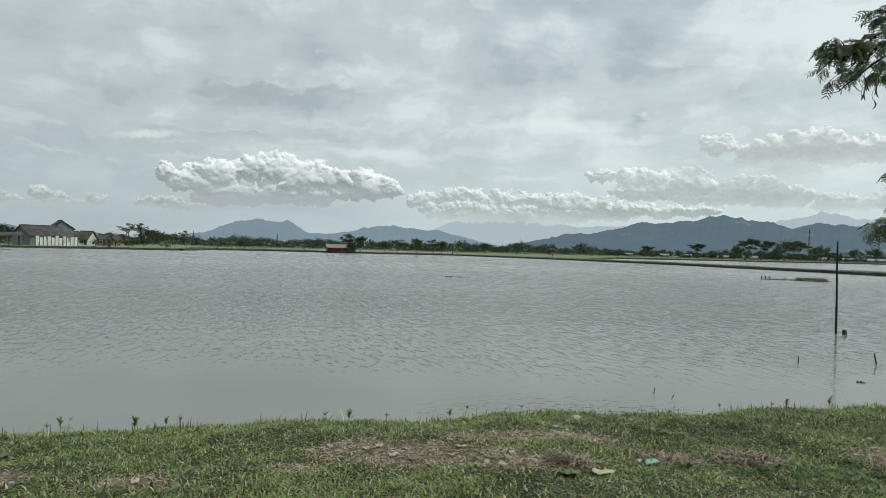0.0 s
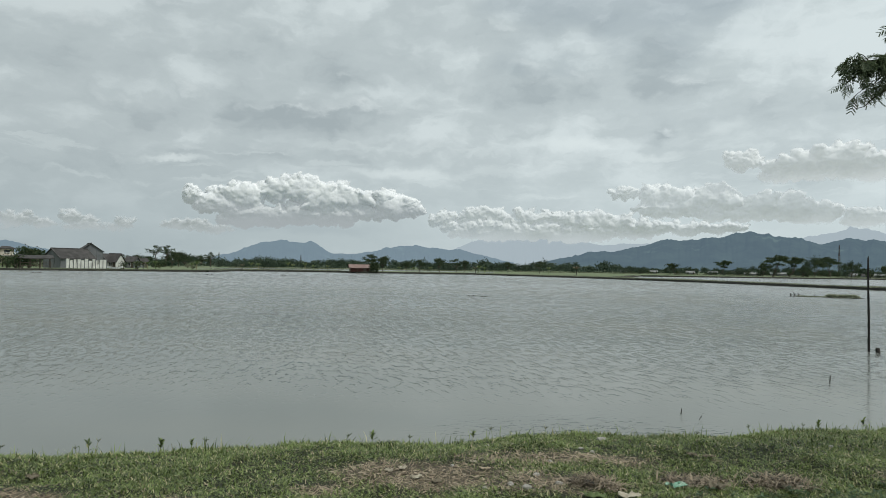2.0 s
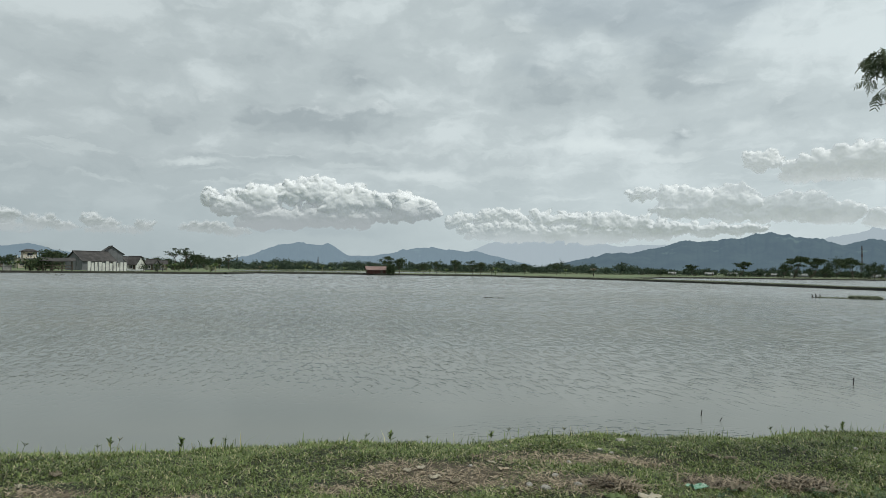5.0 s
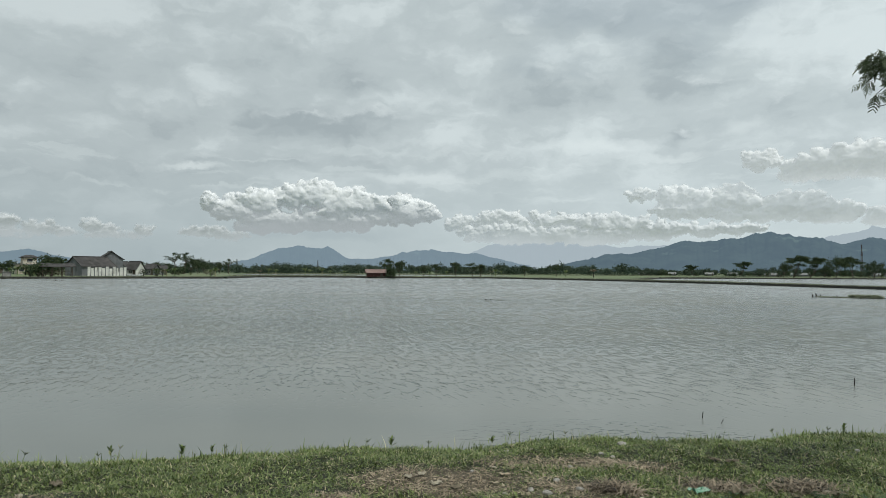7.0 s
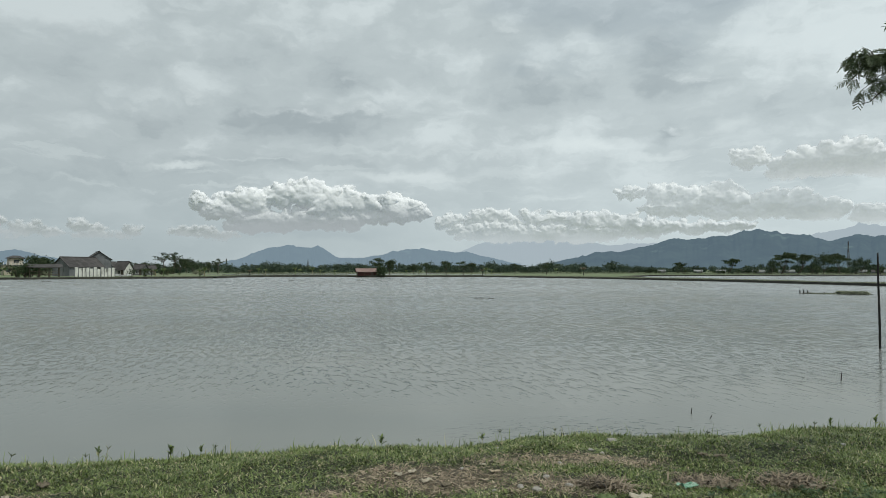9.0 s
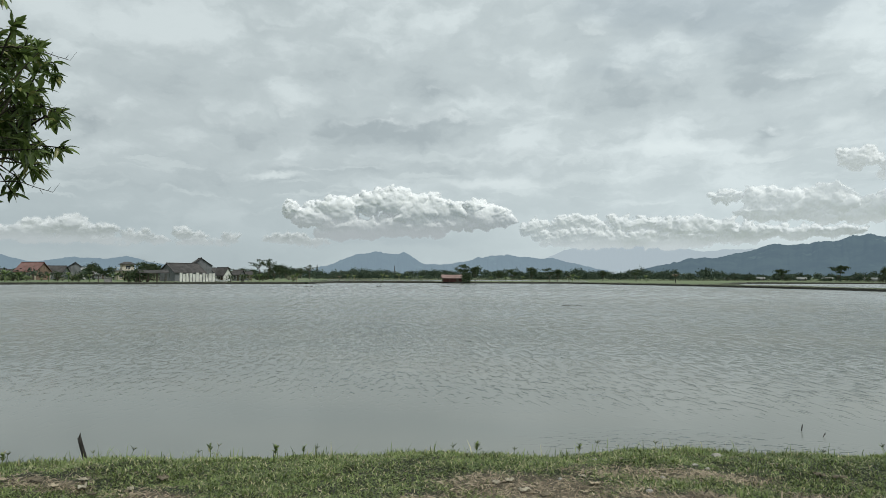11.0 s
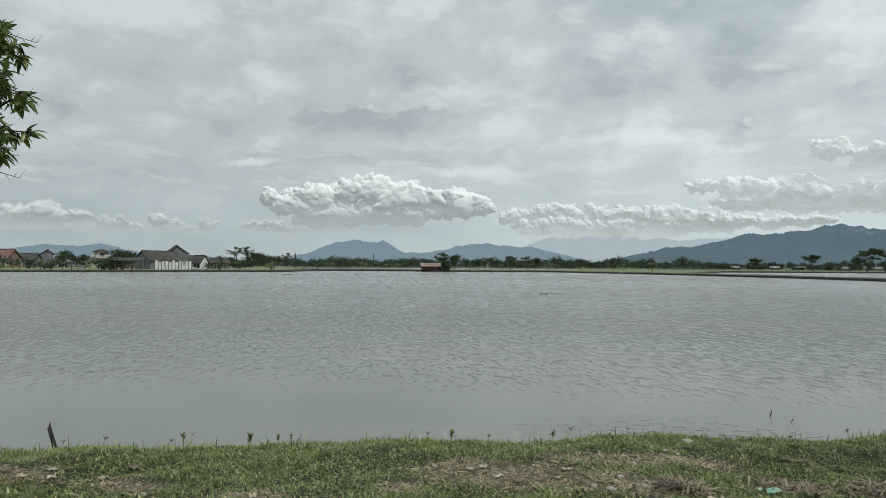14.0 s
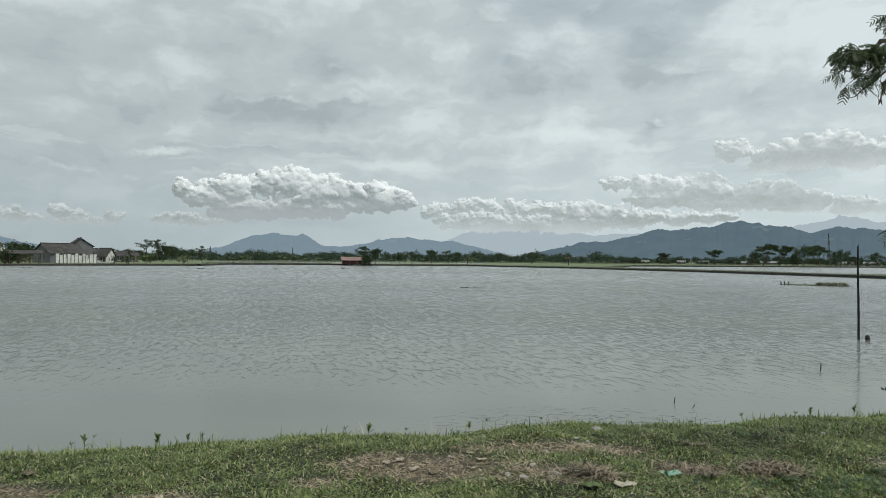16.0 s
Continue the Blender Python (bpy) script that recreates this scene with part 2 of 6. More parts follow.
def build_water():
    m = bpy.data.materials.new("pond_water")
    m.use_nodes = True
    n = Nodes(m.node_tree)
    co = n.node("ShaderNodeTexCoord").outputs["Object"]
    y = n.node("ShaderNodeSeparateXYZ", None, i0=co).outputs[1]
    x = n.node("ShaderNodeSeparateXYZ", None, i0=co).outputs[0]
    cloudy = n.noise(n.vec("MULTIPLY", co, (0.05, 0.12, 1)), 1.0, 4.0, 0.55).outputs[0]
    silt = n.mix(n.step(cloudy, 0.38, 0.62), (0.174, 0.188, 0.176), (0.194, 0.202, 0.184))
    gust = n.noise(n.vec("MULTIPLY", co, (0.10, 0.16, 1)), 1.0, 3.0, 0.5).outputs[0]
    lee = n.math("ADD", n.math("MULTIPLY_ADD", x, -0.10, y), n.math("MULTIPLY", gust, 8.0))
    calm = n.step(n.math("MULTIPLY_ADD", y, -0.3, x), -2.0, 8.0, 1.0, 0.22)
    wind = n.math("MULTIPLY", n.math("MULTIPLY", n.step(lee, 11.0, 25.0, 0.0, 1.0), n.step(gust, 0.2, 0.6, 0.6, 1.0)), calm)
    turned = n.node("ShaderNodeMapping", None, Vector=co, Rotation=(0, 0, radians(-17))).outputs[0]
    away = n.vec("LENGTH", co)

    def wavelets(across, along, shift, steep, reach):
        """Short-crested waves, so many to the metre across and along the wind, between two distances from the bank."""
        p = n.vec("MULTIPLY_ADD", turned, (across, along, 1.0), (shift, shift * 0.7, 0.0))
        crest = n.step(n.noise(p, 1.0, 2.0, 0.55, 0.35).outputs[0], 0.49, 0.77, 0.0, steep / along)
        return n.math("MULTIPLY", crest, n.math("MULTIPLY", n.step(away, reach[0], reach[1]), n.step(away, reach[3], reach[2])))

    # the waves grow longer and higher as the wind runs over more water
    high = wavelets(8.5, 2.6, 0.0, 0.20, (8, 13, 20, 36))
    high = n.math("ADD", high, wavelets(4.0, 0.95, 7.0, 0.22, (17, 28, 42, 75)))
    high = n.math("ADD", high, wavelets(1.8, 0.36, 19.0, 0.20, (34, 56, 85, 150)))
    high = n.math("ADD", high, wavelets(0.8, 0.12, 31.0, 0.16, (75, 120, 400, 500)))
    fine = n.noise(n.vec("MULTIPLY", turned, (16.0, 9.0, 1)), 1.0, 2.0, 0.5, 0.4).outputs[0]
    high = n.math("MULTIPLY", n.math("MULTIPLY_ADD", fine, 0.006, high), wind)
    # a puff of wind that ruffles the water close to the bank
    puff = n.step(n.vec("LENGTH", n.vec("MULTIPLY_ADD", co, (0.40, 0.75, 0.0), (-0.62, -6.2, 0.0))), 1.1, 0.3)
    slant = n.node("ShaderNodeMapping", None, Vector=co, Rotation=(0, 0, radians(-24))).outputs[0]
    ruffled = n.noise(n.vec("MULTIPLY", slant, (4.8, 7.0, 1.0)), 1.0, 2.0, 0.5, 0.3).outputs[0]
    high = n.math("ADD", high, n.math("MULTIPLY", n.math("MULTIPLY", n.step(ruffled, 0.46, 0.70), 0.011), puff))
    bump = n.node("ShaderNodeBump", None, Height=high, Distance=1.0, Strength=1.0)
    body = n.node("ShaderNodeBsdfDiffuse", None, Color=silt)
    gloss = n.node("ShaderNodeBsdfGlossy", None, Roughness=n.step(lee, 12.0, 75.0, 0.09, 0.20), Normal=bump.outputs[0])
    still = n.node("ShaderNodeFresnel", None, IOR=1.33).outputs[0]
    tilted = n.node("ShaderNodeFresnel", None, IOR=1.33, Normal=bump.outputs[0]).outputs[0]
    share = n.math("ADD", n.math("MULTIPLY", still, 0.06), n.math("MULTIPLY", tilted, 0.88))
    sh = n.node("ShaderNodeMixShader", None, i0=share, i1=body.outputs[0], i2=gloss.outputs[0])
    n.node("ShaderNodeOutputMaterial", None, Surface=sh.outputs[0])
    return m


WATER = build_water()
GRASS = leaf_surface("grass_blades", (0.030, 0.050, 0.013), (0.225, 0.290, 0.095), (0.44, 0.41, 0.24), 0.40, 0.25)
HERB = leaf_surface("herb_leaves", (0.022, 0.050, 0.018), (0.075, 0.130, 0.050), (0.16, 0.19, 0.08), 0.4, 0.25)
LITTER = leaf_surface("leaf_litter", (0.15, 0.115, 0.078), (0.44, 0.37, 0.27), (0.05, 0.04, 0.03), 0.85, 0.05)
STRAW = leaf_surface("dry_grass_blades", (0.14, 0.11, 0.075), (0.42, 0.345, 0.24), (0.06, 0.058, 0.042), 0.8, 0.1)
DIKE_GRASS = leaf_surface("pale_dike_grass", (0.15, 0.175, 0.12), (0.30, 0.33, 0.23), (0.36, 0.34, 0.25), 0.7, 0.2)
DEAD_ROOT = leaf_surface("matted_dead_grass", (0.045, 0.034, 0.025), (0.33, 0.27, 0.19), (0.03, 0.026, 0.02), 0.8, 0.05)
SEDGE = leaf_surface("dike_grass_blades", (0.088, 0.106, 0.062), (0.19, 0.212, 0.13), (0.30, 0.285, 0.20), 0.7, 0.2)
MANGO = leaf_surface("mango_leaves", (0.046, 0.080, 0.022), (0.155, 0.215, 0.060), (0.26, 0.27, 0.10), 0.32, 0.36)
FEATHER = leaf_surface("feathery_leaflets", (0.085, 0.120, 0.070), (0.180, 0.225, 0.130), (0.22, 0.24, 0.14), 0.50, 0.42)
CROWN = leaf_surface("broadleaf_crown", (0.020, 0.036, 0.020), (0.062, 0.086, 0.044), (0.11, 0.12, 0.06), 0.7, 0.15, 0.08)
# WOODS takes paler, bluer greens that stand in for haze over distance.
WOODS = leaf_surface("far_woods_leaves", (0.034, 0.054, 0.042), (0.074, 0.100, 0.068), (0.11, 0.13, 0.09), 0.8, 0.12, 0.05)
BANANA = leaf_surface("banana_leaves", (0.075, 0.12, 0.04), (0.16, 0.21, 0.085), (0.26, 0.23, 0.13), 0.5, 0.3)
DEADLEAF = leaf_surface("withered_leaves", (0.10, 0.085, 0.058), (0.20, 0.17, 0.12), (0.08, 0.06, 0.04), 0.8, 0.1)
BARK = rough_surface("bark", (0.045, 0.038, 0.030), (0.11, 0.095, 0.075), 6.0, 40.0, 0.01, 0.9, None, (1, 1, 0.2))
TWIG = rough_surface("twig_bark", (0.032, 0.028, 0.022), (0.065, 0.056, 0.042), 12.0, 60.0, 0.003, 0.85)
POD = rough_surface("seed_pod", (0.05, 0.04, 0.025), (0.10, 0.075, 0.045), 20.0, 80.0, 0.001, 0.6)
BAMBOO = rough_surface("weathered_bamboo", (0.014, 0.014, 0.014), (0.034, 0.032, 0.030), 3.0, 40.0, 0.004, 0.8, None, (1, 1, 0.15), 0.0, 0.08)
WETWOOD = rough_surface("wet_wood", (0.016, 0.015, 0.014), (0.052, 0.048, 0.042), 8.0, 60.0, 0.006, 0.75, None, (1, 1, 0.2), 0.0, 0.1)
TILE_DARK = rough_surface("dark_roof_tiles", (0.036, 0.035, 0.034), (0.085, 0.080, 0.078), 0.9, 6.0, 0.03, 0.9, (0.035, 0.034, 0.03))
HUT_TILE = rough_surface("faded_hut_tiles", (0.17, 0.118, 0.104), (0.27, 0.195, 0.175), 0.8, 6.0, 0.03, 0.9, (0.16, 0.10, 0.085))
TILE_RED = rough_surface("red_roof_tiles", (0.125, 0.068, 0.062), (0.20, 0.118, 0.108), 0.8, 6.0, 0.03, 0.9, (0.12, 0.06, 0.045))
RED_BOARD = rough_surface("red_brown_boards", (0.05, 0.024, 0.020), (0.09, 0.042, 0.034), 1.5, 9.0, 0.02, 0.9, (0.05, 0.03, 0.025))
WALL_GREY = rough_surface("grey_cement_render", (0.115, 0.122, 0.13), (0.185, 0.192, 0.195), 0.6, 7.0, 0.01, 0.92, (0.09, 0.092, 0.09))
WALL_WHITE = rough_surface("stained_whitewash", (0.50, 0.50, 0.47), (0.70, 0.70, 0.66), 0.8, 8.0, 0.01, 0.9, (0.20, 0.20, 0.18))
WALL_CREAM = rough_surface("cream_render", (0.42, 0.37, 0.29), (0.55, 0.50, 0.41), 0.7, 8.0, 0.01, 0.9, (0.24, 0.21, 0.17))
WALL_BRICK = rough_surface("bare_brickwork", (0.17, 0.115, 0.085), (0.27, 0.19, 0.145), 1.0, 9.0, 0.02, 0.92, (0.12, 0.09, 0.07))
GLASS_DARK = rough_surface("dark_window_glass", (0.020, 0.023, 0.026), (0.04, 0.044, 0.05), 0.5, 5.0, 0.0, 0.15)
TIMBER = rough_surface("old_timber", (0.055, 0.045, 0.036), (0.12, 0.10, 0.08), 2.0, 20.0, 0.01, 0.85, None, (1, 1, 0.2))
CONCRETE = rough_surface("weathered_concrete", (0.17, 0.17, 0.16), (0.27, 0.265, 0.25), 1.2, 12.0, 0.01, 0.92, (0.10, 0.10, 0.095))
TIN = rough_surface("dull_sheet_metal", (0.17, 0.185, 0.18), (0.27, 0.285, 0.28), 0.8, 10.0, 0.01, 0.55, (0.22, 0.18, 0.15))
PAPER = rough_surface("soiled_paper", (0.27, 0.24, 0.18), (0.44, 0.41, 0.33), 14.0, 70.0, 0.002, 0.8, (0.34, 0.30, 0.22))
PLASTIC = rough_surface("green_plastic_film", (0.09, 0.22, 0.14), (0.20, 0.36, 0.25), 18.0, 60.0, 0.002, 0.35, (0.42, 0.46, 0.40))
STONE = rough_surface("pale_stone", (0.26, 0.25, 0.22), (0.42, 0.40, 0.36), 14.0, 80.0, 0.004, 0.9)
HULL = rough_surface("white_boat_paint", (0.55, 0.56, 0.56), (0.70, 0.71, 0.71), 1.5, 12.0, 0.0, 0.5, (0.35, 0.35, 0.34))
MAST_RED = rough_surface("mast_dark_paint", (0.06, 0.05, 0.05), (0.10, 0.08, 0.08), 0.5, 3.0, 0.0, 0.7)
MAST_PALE = rough_surface("mast_pale_paint", (0.12, 0.13, 0.14), (0.18, 0.19, 0.20), 0.5, 3.0, 0.0, 0.7)


def distance_surface(name, forest, haze_glow, share):
    """Far hills: wooded slopes with haze painted on as an even bluish glow."""
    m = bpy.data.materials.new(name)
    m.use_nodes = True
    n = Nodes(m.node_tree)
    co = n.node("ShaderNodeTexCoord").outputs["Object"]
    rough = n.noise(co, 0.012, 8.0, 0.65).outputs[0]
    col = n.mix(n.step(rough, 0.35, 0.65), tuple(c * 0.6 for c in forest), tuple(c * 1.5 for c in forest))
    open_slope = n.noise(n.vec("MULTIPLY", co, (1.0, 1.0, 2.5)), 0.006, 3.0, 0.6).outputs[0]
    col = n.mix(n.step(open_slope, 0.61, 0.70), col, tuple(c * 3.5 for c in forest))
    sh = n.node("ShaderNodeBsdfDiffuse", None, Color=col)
    painted_haze = n.node("ShaderNodeEmission", None, Color=(*haze_glow, 1.0), Strength=1.0)
    both = n.node("ShaderNodeMixShader", None, i0=share, i1=sh.outputs[0], i2=painted_haze.outputs[0])
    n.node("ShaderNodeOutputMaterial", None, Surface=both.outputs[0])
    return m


# Haze is put into these hills as emission; the last number is its share.
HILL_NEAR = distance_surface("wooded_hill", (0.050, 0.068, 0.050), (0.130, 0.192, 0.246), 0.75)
HILL_FAR = distance_surface("hazed_blue_hill", (0.05, 0.07, 0.06), (0.225, 0.308, 0.372), 0.87)
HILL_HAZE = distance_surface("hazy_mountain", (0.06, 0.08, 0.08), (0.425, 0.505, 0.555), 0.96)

# ---- mesh helpers ----


class Geo:
    """Collects vertices and faces for one mesh."""

    def __init__(self):
        self.v, self.f = [], []

    def add(self, verts, faces):
        k = len(self.v)
        self.v += [tuple(p) for p in verts]
        self.f += [tuple(i + k for i in q) for q in faces]
        return self

    def box(self, c, size, rz=0.0, taper=1.0):
        m = Matrix.Translation(c) @ Matrix.Rotation(rz, 4, "Z")
        hx, hy, hz = (s / 2 for s in size)
        pts = [m @ Vector((sx_ * hx * (taper if sz_ > 0 else 1), sy_ * hy * (taper if sz_ > 0 else 1), sz_ * hz))
               for sz_ in (-1, 1) for sx_, sy_ in ((-1, -1), (1, -1), (1, 1), (-1, 1))]
        return self.add(pts, [(3, 2, 1, 0), (4, 5, 6, 7), (0, 1, 5, 4), (1, 2, 6, 5), (2, 3, 7, 6), (3, 0, 4, 7)])

    def tube(self, path, radii, sides=6):
        path = [Vector(p) for p in path]
        ring = []
        for i, p in enumerate(path):
            d = (path[min(i + 1, len(path) - 1)] - path[max(i - 1, 0)]).normalized()
            a = d.cross(Vector((0.31, 0.17, 0.93)) if abs(d.z) < 0.9 else Vector((1, 0.1, 0))).normalized()
            b = d.cross(a)
            ring += [p + (a * math.cos(t) + b * math.sin(t)) * radii[i] for t in (2 * math.pi * k / sides for k in range(sides))]
        faces = [(i * sides + k, i * sides + (k + 1) % sides, (i + 1) * sides + (k + 1) % sides, (i + 1) * sides + k)
                 for i in range(len(path) - 1) for k in range(sides)]
        faces += [tuple(range(sides))[::-1], tuple(range((len(path) - 1) * sides, len(path) * sides))]
        return self.add(ring, faces)

    def mesh(self, name, mat, smooth=False):
        me = bpy.data.meshes.new(name)
        me.from_pydata(self.v, [], self.f)
        me.materials.append(mat)
        if smooth:
            me.shade_smooth()
        me.update()
        return me


def part(name, geo, mat, parent, label="", smooth=False, m=None):
    """One mesh object under a thing or under a part."""
    ob = new(name, geo.mesh(name, mat, smooth))
    ob.parent = parent
    if m is not None:
        ob.matrix_basis = m
    return tagged(ob, label)


def thing(name, label, category, m=None, group="", kind=""):
    """An empty that holds a thing's parts."""
    ob = new(name)
    ob.empty_display_size = 0.2
    if m is not None:
        ob.matrix_basis = m
    return tagged(ob, label, category, group, kind)


def solid(name, geo, mat, label, category, kind="", group="", smooth=False, m=None):
    """A thing of a single mesh."""
    ob = new(name, geo.mesh(name, mat, smooth))
    if m is not None:
        ob.matrix_basis = m
    return tagged(ob, label, category, group, kind)


def triangles(name, verts, tris, mat):
    """A large triangle mesh from arrays."""
    me = bpy.data.meshes.new(name)
    me.vertices.add(len(verts))
    me.vertices.foreach_set("co", np.asarray(verts, np.float32).ravel())
    k = len(tris)
    me.loops.add(3 * k)
    me.loops.foreach_set("vertex_index", np.asarray(tris, np.int32).ravel())
    me.polygons.add(k)
    me.polygons.foreach_set("loop_start", np.arange(0, 3 * k, 3, dtype=np.int32))
    me.polygons.foreach_set("loop_total", np.full(k, 3, np.int32))
    me.materials.append(mat)
    me.update(calc_edges=True)
    return me


rng = np.random.default_rng(7)

# ---- ground, water, dikes ----
LINE_LEFT = [(-230, 18), (-150, 86), (-119, 111), (-94, 130), (-76, 143), (-60.5, 150.5)]
LINE_MID = [(-60.5, 150.5), (-62.5, 177.5), (-45, 185.5), (-28, 179.5), (-11, 181.5), (3, 184.5)]
LINE_RIGHT = [(3, 184.5), (28.2, 148), (42.3, 115.7), (48.8, 91.4), (52.3, 76.3), (56.5, 55.3), (61.5, 20), (66, 3)]
LINE_BACK = [(33, 151), (53, 207.5), (150, 227.5), (300, 212)]
POND = [(-260, -20)] + LINE_LEFT[:-1] + LINE_MID[:-1] + LINE_RIGHT
POND_3 = [tuple(bearing(a_, d_)[:2]) for a_, d_ in ((-23.5, 236), (-12, 236), (2.2, 238), (2.0, 290), (-4, 318), (-20.0, 318), (-21.0, 284), (-23.0, 280))]
POND_2 = LINE_BACK + [(300, -10), (74, -10)] + LINE_RIGHT[:0:-1]


def shore(x):
    """The near water's edge."""
    return 6.64 + np.where(x < 0, 0.255, 0.175) * x + 0.06 * np.sin(1.9 * x + 0.6) + 0.04 * np.sin(4.3 * x)


def inside(px, py, poly):
    hit = np.zeros(px.shape, bool)
    for (x0, y0), (x1, y1) in zip(poly, poly[1:] + poly[:1]):
        cross = (y0 > py) != (y1 > py)
        hit ^= cross & (px < (x1 - x0) * (py - y0) / ((y1 - y0) if y1 != y0 else 1e-9) + x0)
    return hit


def lumps(x, y):
    return (0.030 * np.sin(2.1 * x + 1.3 * y) * np.sin(1.7 * y - 0.6 * x) + 0.016 * np.sin(5.3 * x + 2.0) * np.sin(4.7 * y + 0.9 * x)
            + 0.010 * np.sin(11.0 * x - 3.0 * y) * np.sin(9.0 * y + 2.0 * x))


def bank_height(x, y):
    s = shore(x) - y                       # metres inland
    top = 0.45 + lumps(x, y) - 0.16 * np.clip(1 - s / 0.9, 0, 1) ** 2
    drop = np.clip((-s) / 0.7, 0, 1)
    return np.where(s > 0, top, 0.29 * (1 - drop) - 0.45 * drop)


def ground_height(x, y):
    near = (y - shore(x)) < 3.0
    wet = inside(x, y, POND) | inside(x, y, POND_2) | inside(x, y, POND_3)
    far = np.where(wet, -0.5, 0.26 + 0.05 * np.sin(x * 0.11) * np.sin(y * 0.13))
    h = np.where(near, bank_height(x, y), far)
    return np.where((y - shore(x) < 0) & (np.hypot(x, y) > 40), 0.45, h)


radii = list(np.exp(np.arange(math.log(0.6), math.log(262), 0.0125))) + list(np.exp(np.arange(math.log(270), math.log(4950), 0.07))) + [4950]
turns = np.radians(np.concatenate([np.linspace(-60, 60, 301), np.linspace(66, 294, 39)]))
R, A = np.meshgrid(np.array(radii), turns, indexing="ij")
gx, gy = R * np.sin(A), R * np.cos(A)
gz = ground_height(gx, gy)
rows, cols = R.shape
verts = np.vstack([np.stack([gx, gy, gz], -1).reshape(-1, 3), [[0, 0, 0.45]]])
i, j = np.meshgrid(np.arange(rows - 1), np.arange(cols), indexing="ij")
a, b = i * cols + j, i * cols + (j + 1) % cols
c, d = a + cols, b + cols
tris = np.concatenate([np.stack([a, c, d], -1).reshape(-1, 3), np.stack([a, d, b], -1).reshape(-1, 3),
                       np.stack([np.full(cols, rows * cols), np.arange(cols), (np.arange(cols) + 1) % cols], -1)])
ground = new("ground", triangles("ground", verts, tris, GROUND))
ground.data.shade_smooth()
tagged(ground, "grassy earth bank and flat green fields out to the horizon", "ground", kind="structure")



g = Geo()
steps = [-260, -160, -90, -50, -25, -10, 0, 10, 25, 50, 90, 160, 300]
deep = [-20, 4.5, 8, 14, 30, 60, 110, 170, 232, 335]
g.add([(x, y, 0.0) for y in deep for x in steps],
      [(r * 13 + q, r * 13 + q + 1, (r + 1) * 13 + q + 1, (r + 1) * 13 + q) for r in range(9) for q in range(12)])
solid("water", g, WATER, "grey silty pond water ruffled by the wind", "water", "structure")


def resample(line, step):
    pts = [Vector((*p, 0)) for p in line]
    out = []
    for p, q in zip(pts, pts[1:]):
        k = max(1, int((q - p).length / step))
        out += [p.lerp(q, t / k) for t in range(k)]
    return out + [pts[-1]]


def dike(name, line, top, width, label):
    """An earth bank with sloping, uneven sides along a line."""
    pts = resample(line, 0.8)
    prof = [(-0.5 * width - 0.25, -0.4), (-0.5 * width - 0.08, 0.06), (-0.5 * width, top * 0.8), (-0.2 * width, top), (0.2 * width, top),
            (0.5 * width, top * 0.8), (0.5 * width + 0.08, 0.06), (0.5 * width + 0.25, -0.4)]
    g = Geo()
    ring = []
    for k, p in enumerate(pts):
        d = (pts[min(k + 1, len(pts) - 1)] - pts[max(k - 1, 0)]).normalized()
        side = Vector((d.y, -d.x, 0))
        for o, z in prof:
            w = noise.noise(Vector((k * 0.31, o * 2.0, len(line)))) * 0.16
            ring.append(p + side * (o + w) + Vector((0, 0, z + (w * 0.5 if z > 0.15 else 0))))
    m = len(prof)
    g.add(ring, [(k * m + q, (k + 1) * m + q, (k + 1) * m + q + 1, k * m + q + 1) for k in range(len(pts) - 1) for q in range(m - 1)])
    ob = solid(name, g, DIKE, label, "dike", "structure", smooth=True)
    return ob


dike("dike_left", LINE_LEFT, 0.42, 2.0, "low earth dike with short grass along the pond")
dike("dike_middle", LINE_MID, 0.45, 1.8, "low dark earth dike along the pond")
dike("dike_right", LINE_RIGHT, 0.38, 2.2, "grassy earth dike between two ponds")
dike("dike_back", LINE_BACK, 0.42, 1.8, "low earth dike behind the second pond")


def blades(px, py, pz, height, width, lean, heading, sag=0.35):
    """Curved grass blades, three triangles each."""
    n = len(px)
    dx, dy = np.cos(heading), np.sin(heading)
    ux, uy = -dy, dx
    base = np.stack([px, py, pz], -1)
    side = np.stack([ux, uy, np.zeros(n)], -1) * (width / 2)[:, None]
    out = np.stack([dx, dy, np.zeros(n)], -1)
    up_ = np.array([0, 0, 1.0])
    mid = base + out * (lean * height * 0.45)[:, None] + up_ * (height * (0.62 - 0.2 * lean))[:, None]
    tip = base + out * (lean * height * 1.15)[:, None] + up_ * (height * (1.0 - sag * lean))[:, None]
    v = np.stack([base - side, base + side, mid - side * 0.8, mid + side * 0.8, tip], 1).reshape(-1, 3)
    k = (np.arange(n) * 5)[:, None]
    t = np.concatenate([k + np.array([0, 1, 3]), k + np.array([0, 3, 2]), k + np.array([2, 3, 4])], 1).reshape(-1, 3)
    return v, t


def bareness(x, y):
    wob = 0.35 * np.sin(7 * x + 2 * y) * np.sin(9 * y - 3 * x) + 0.2 * np.sin(21 * x) * np.sin(23 * y)
    b = np.zeros(np.shape(x))
    for cx, cy, rx, ry in BARE:
        b = np.maximum(b, np.clip(1.5 * (1.15 - np.hypot((x - cx) / rx, (y - cy) / ry) + wob * 0.5), 0, 1))
    return b


def scatter(n, x0, x1, y0, y1):
    return rng.uniform(x0, x1, n), rng.uniform(y0, y1, n)


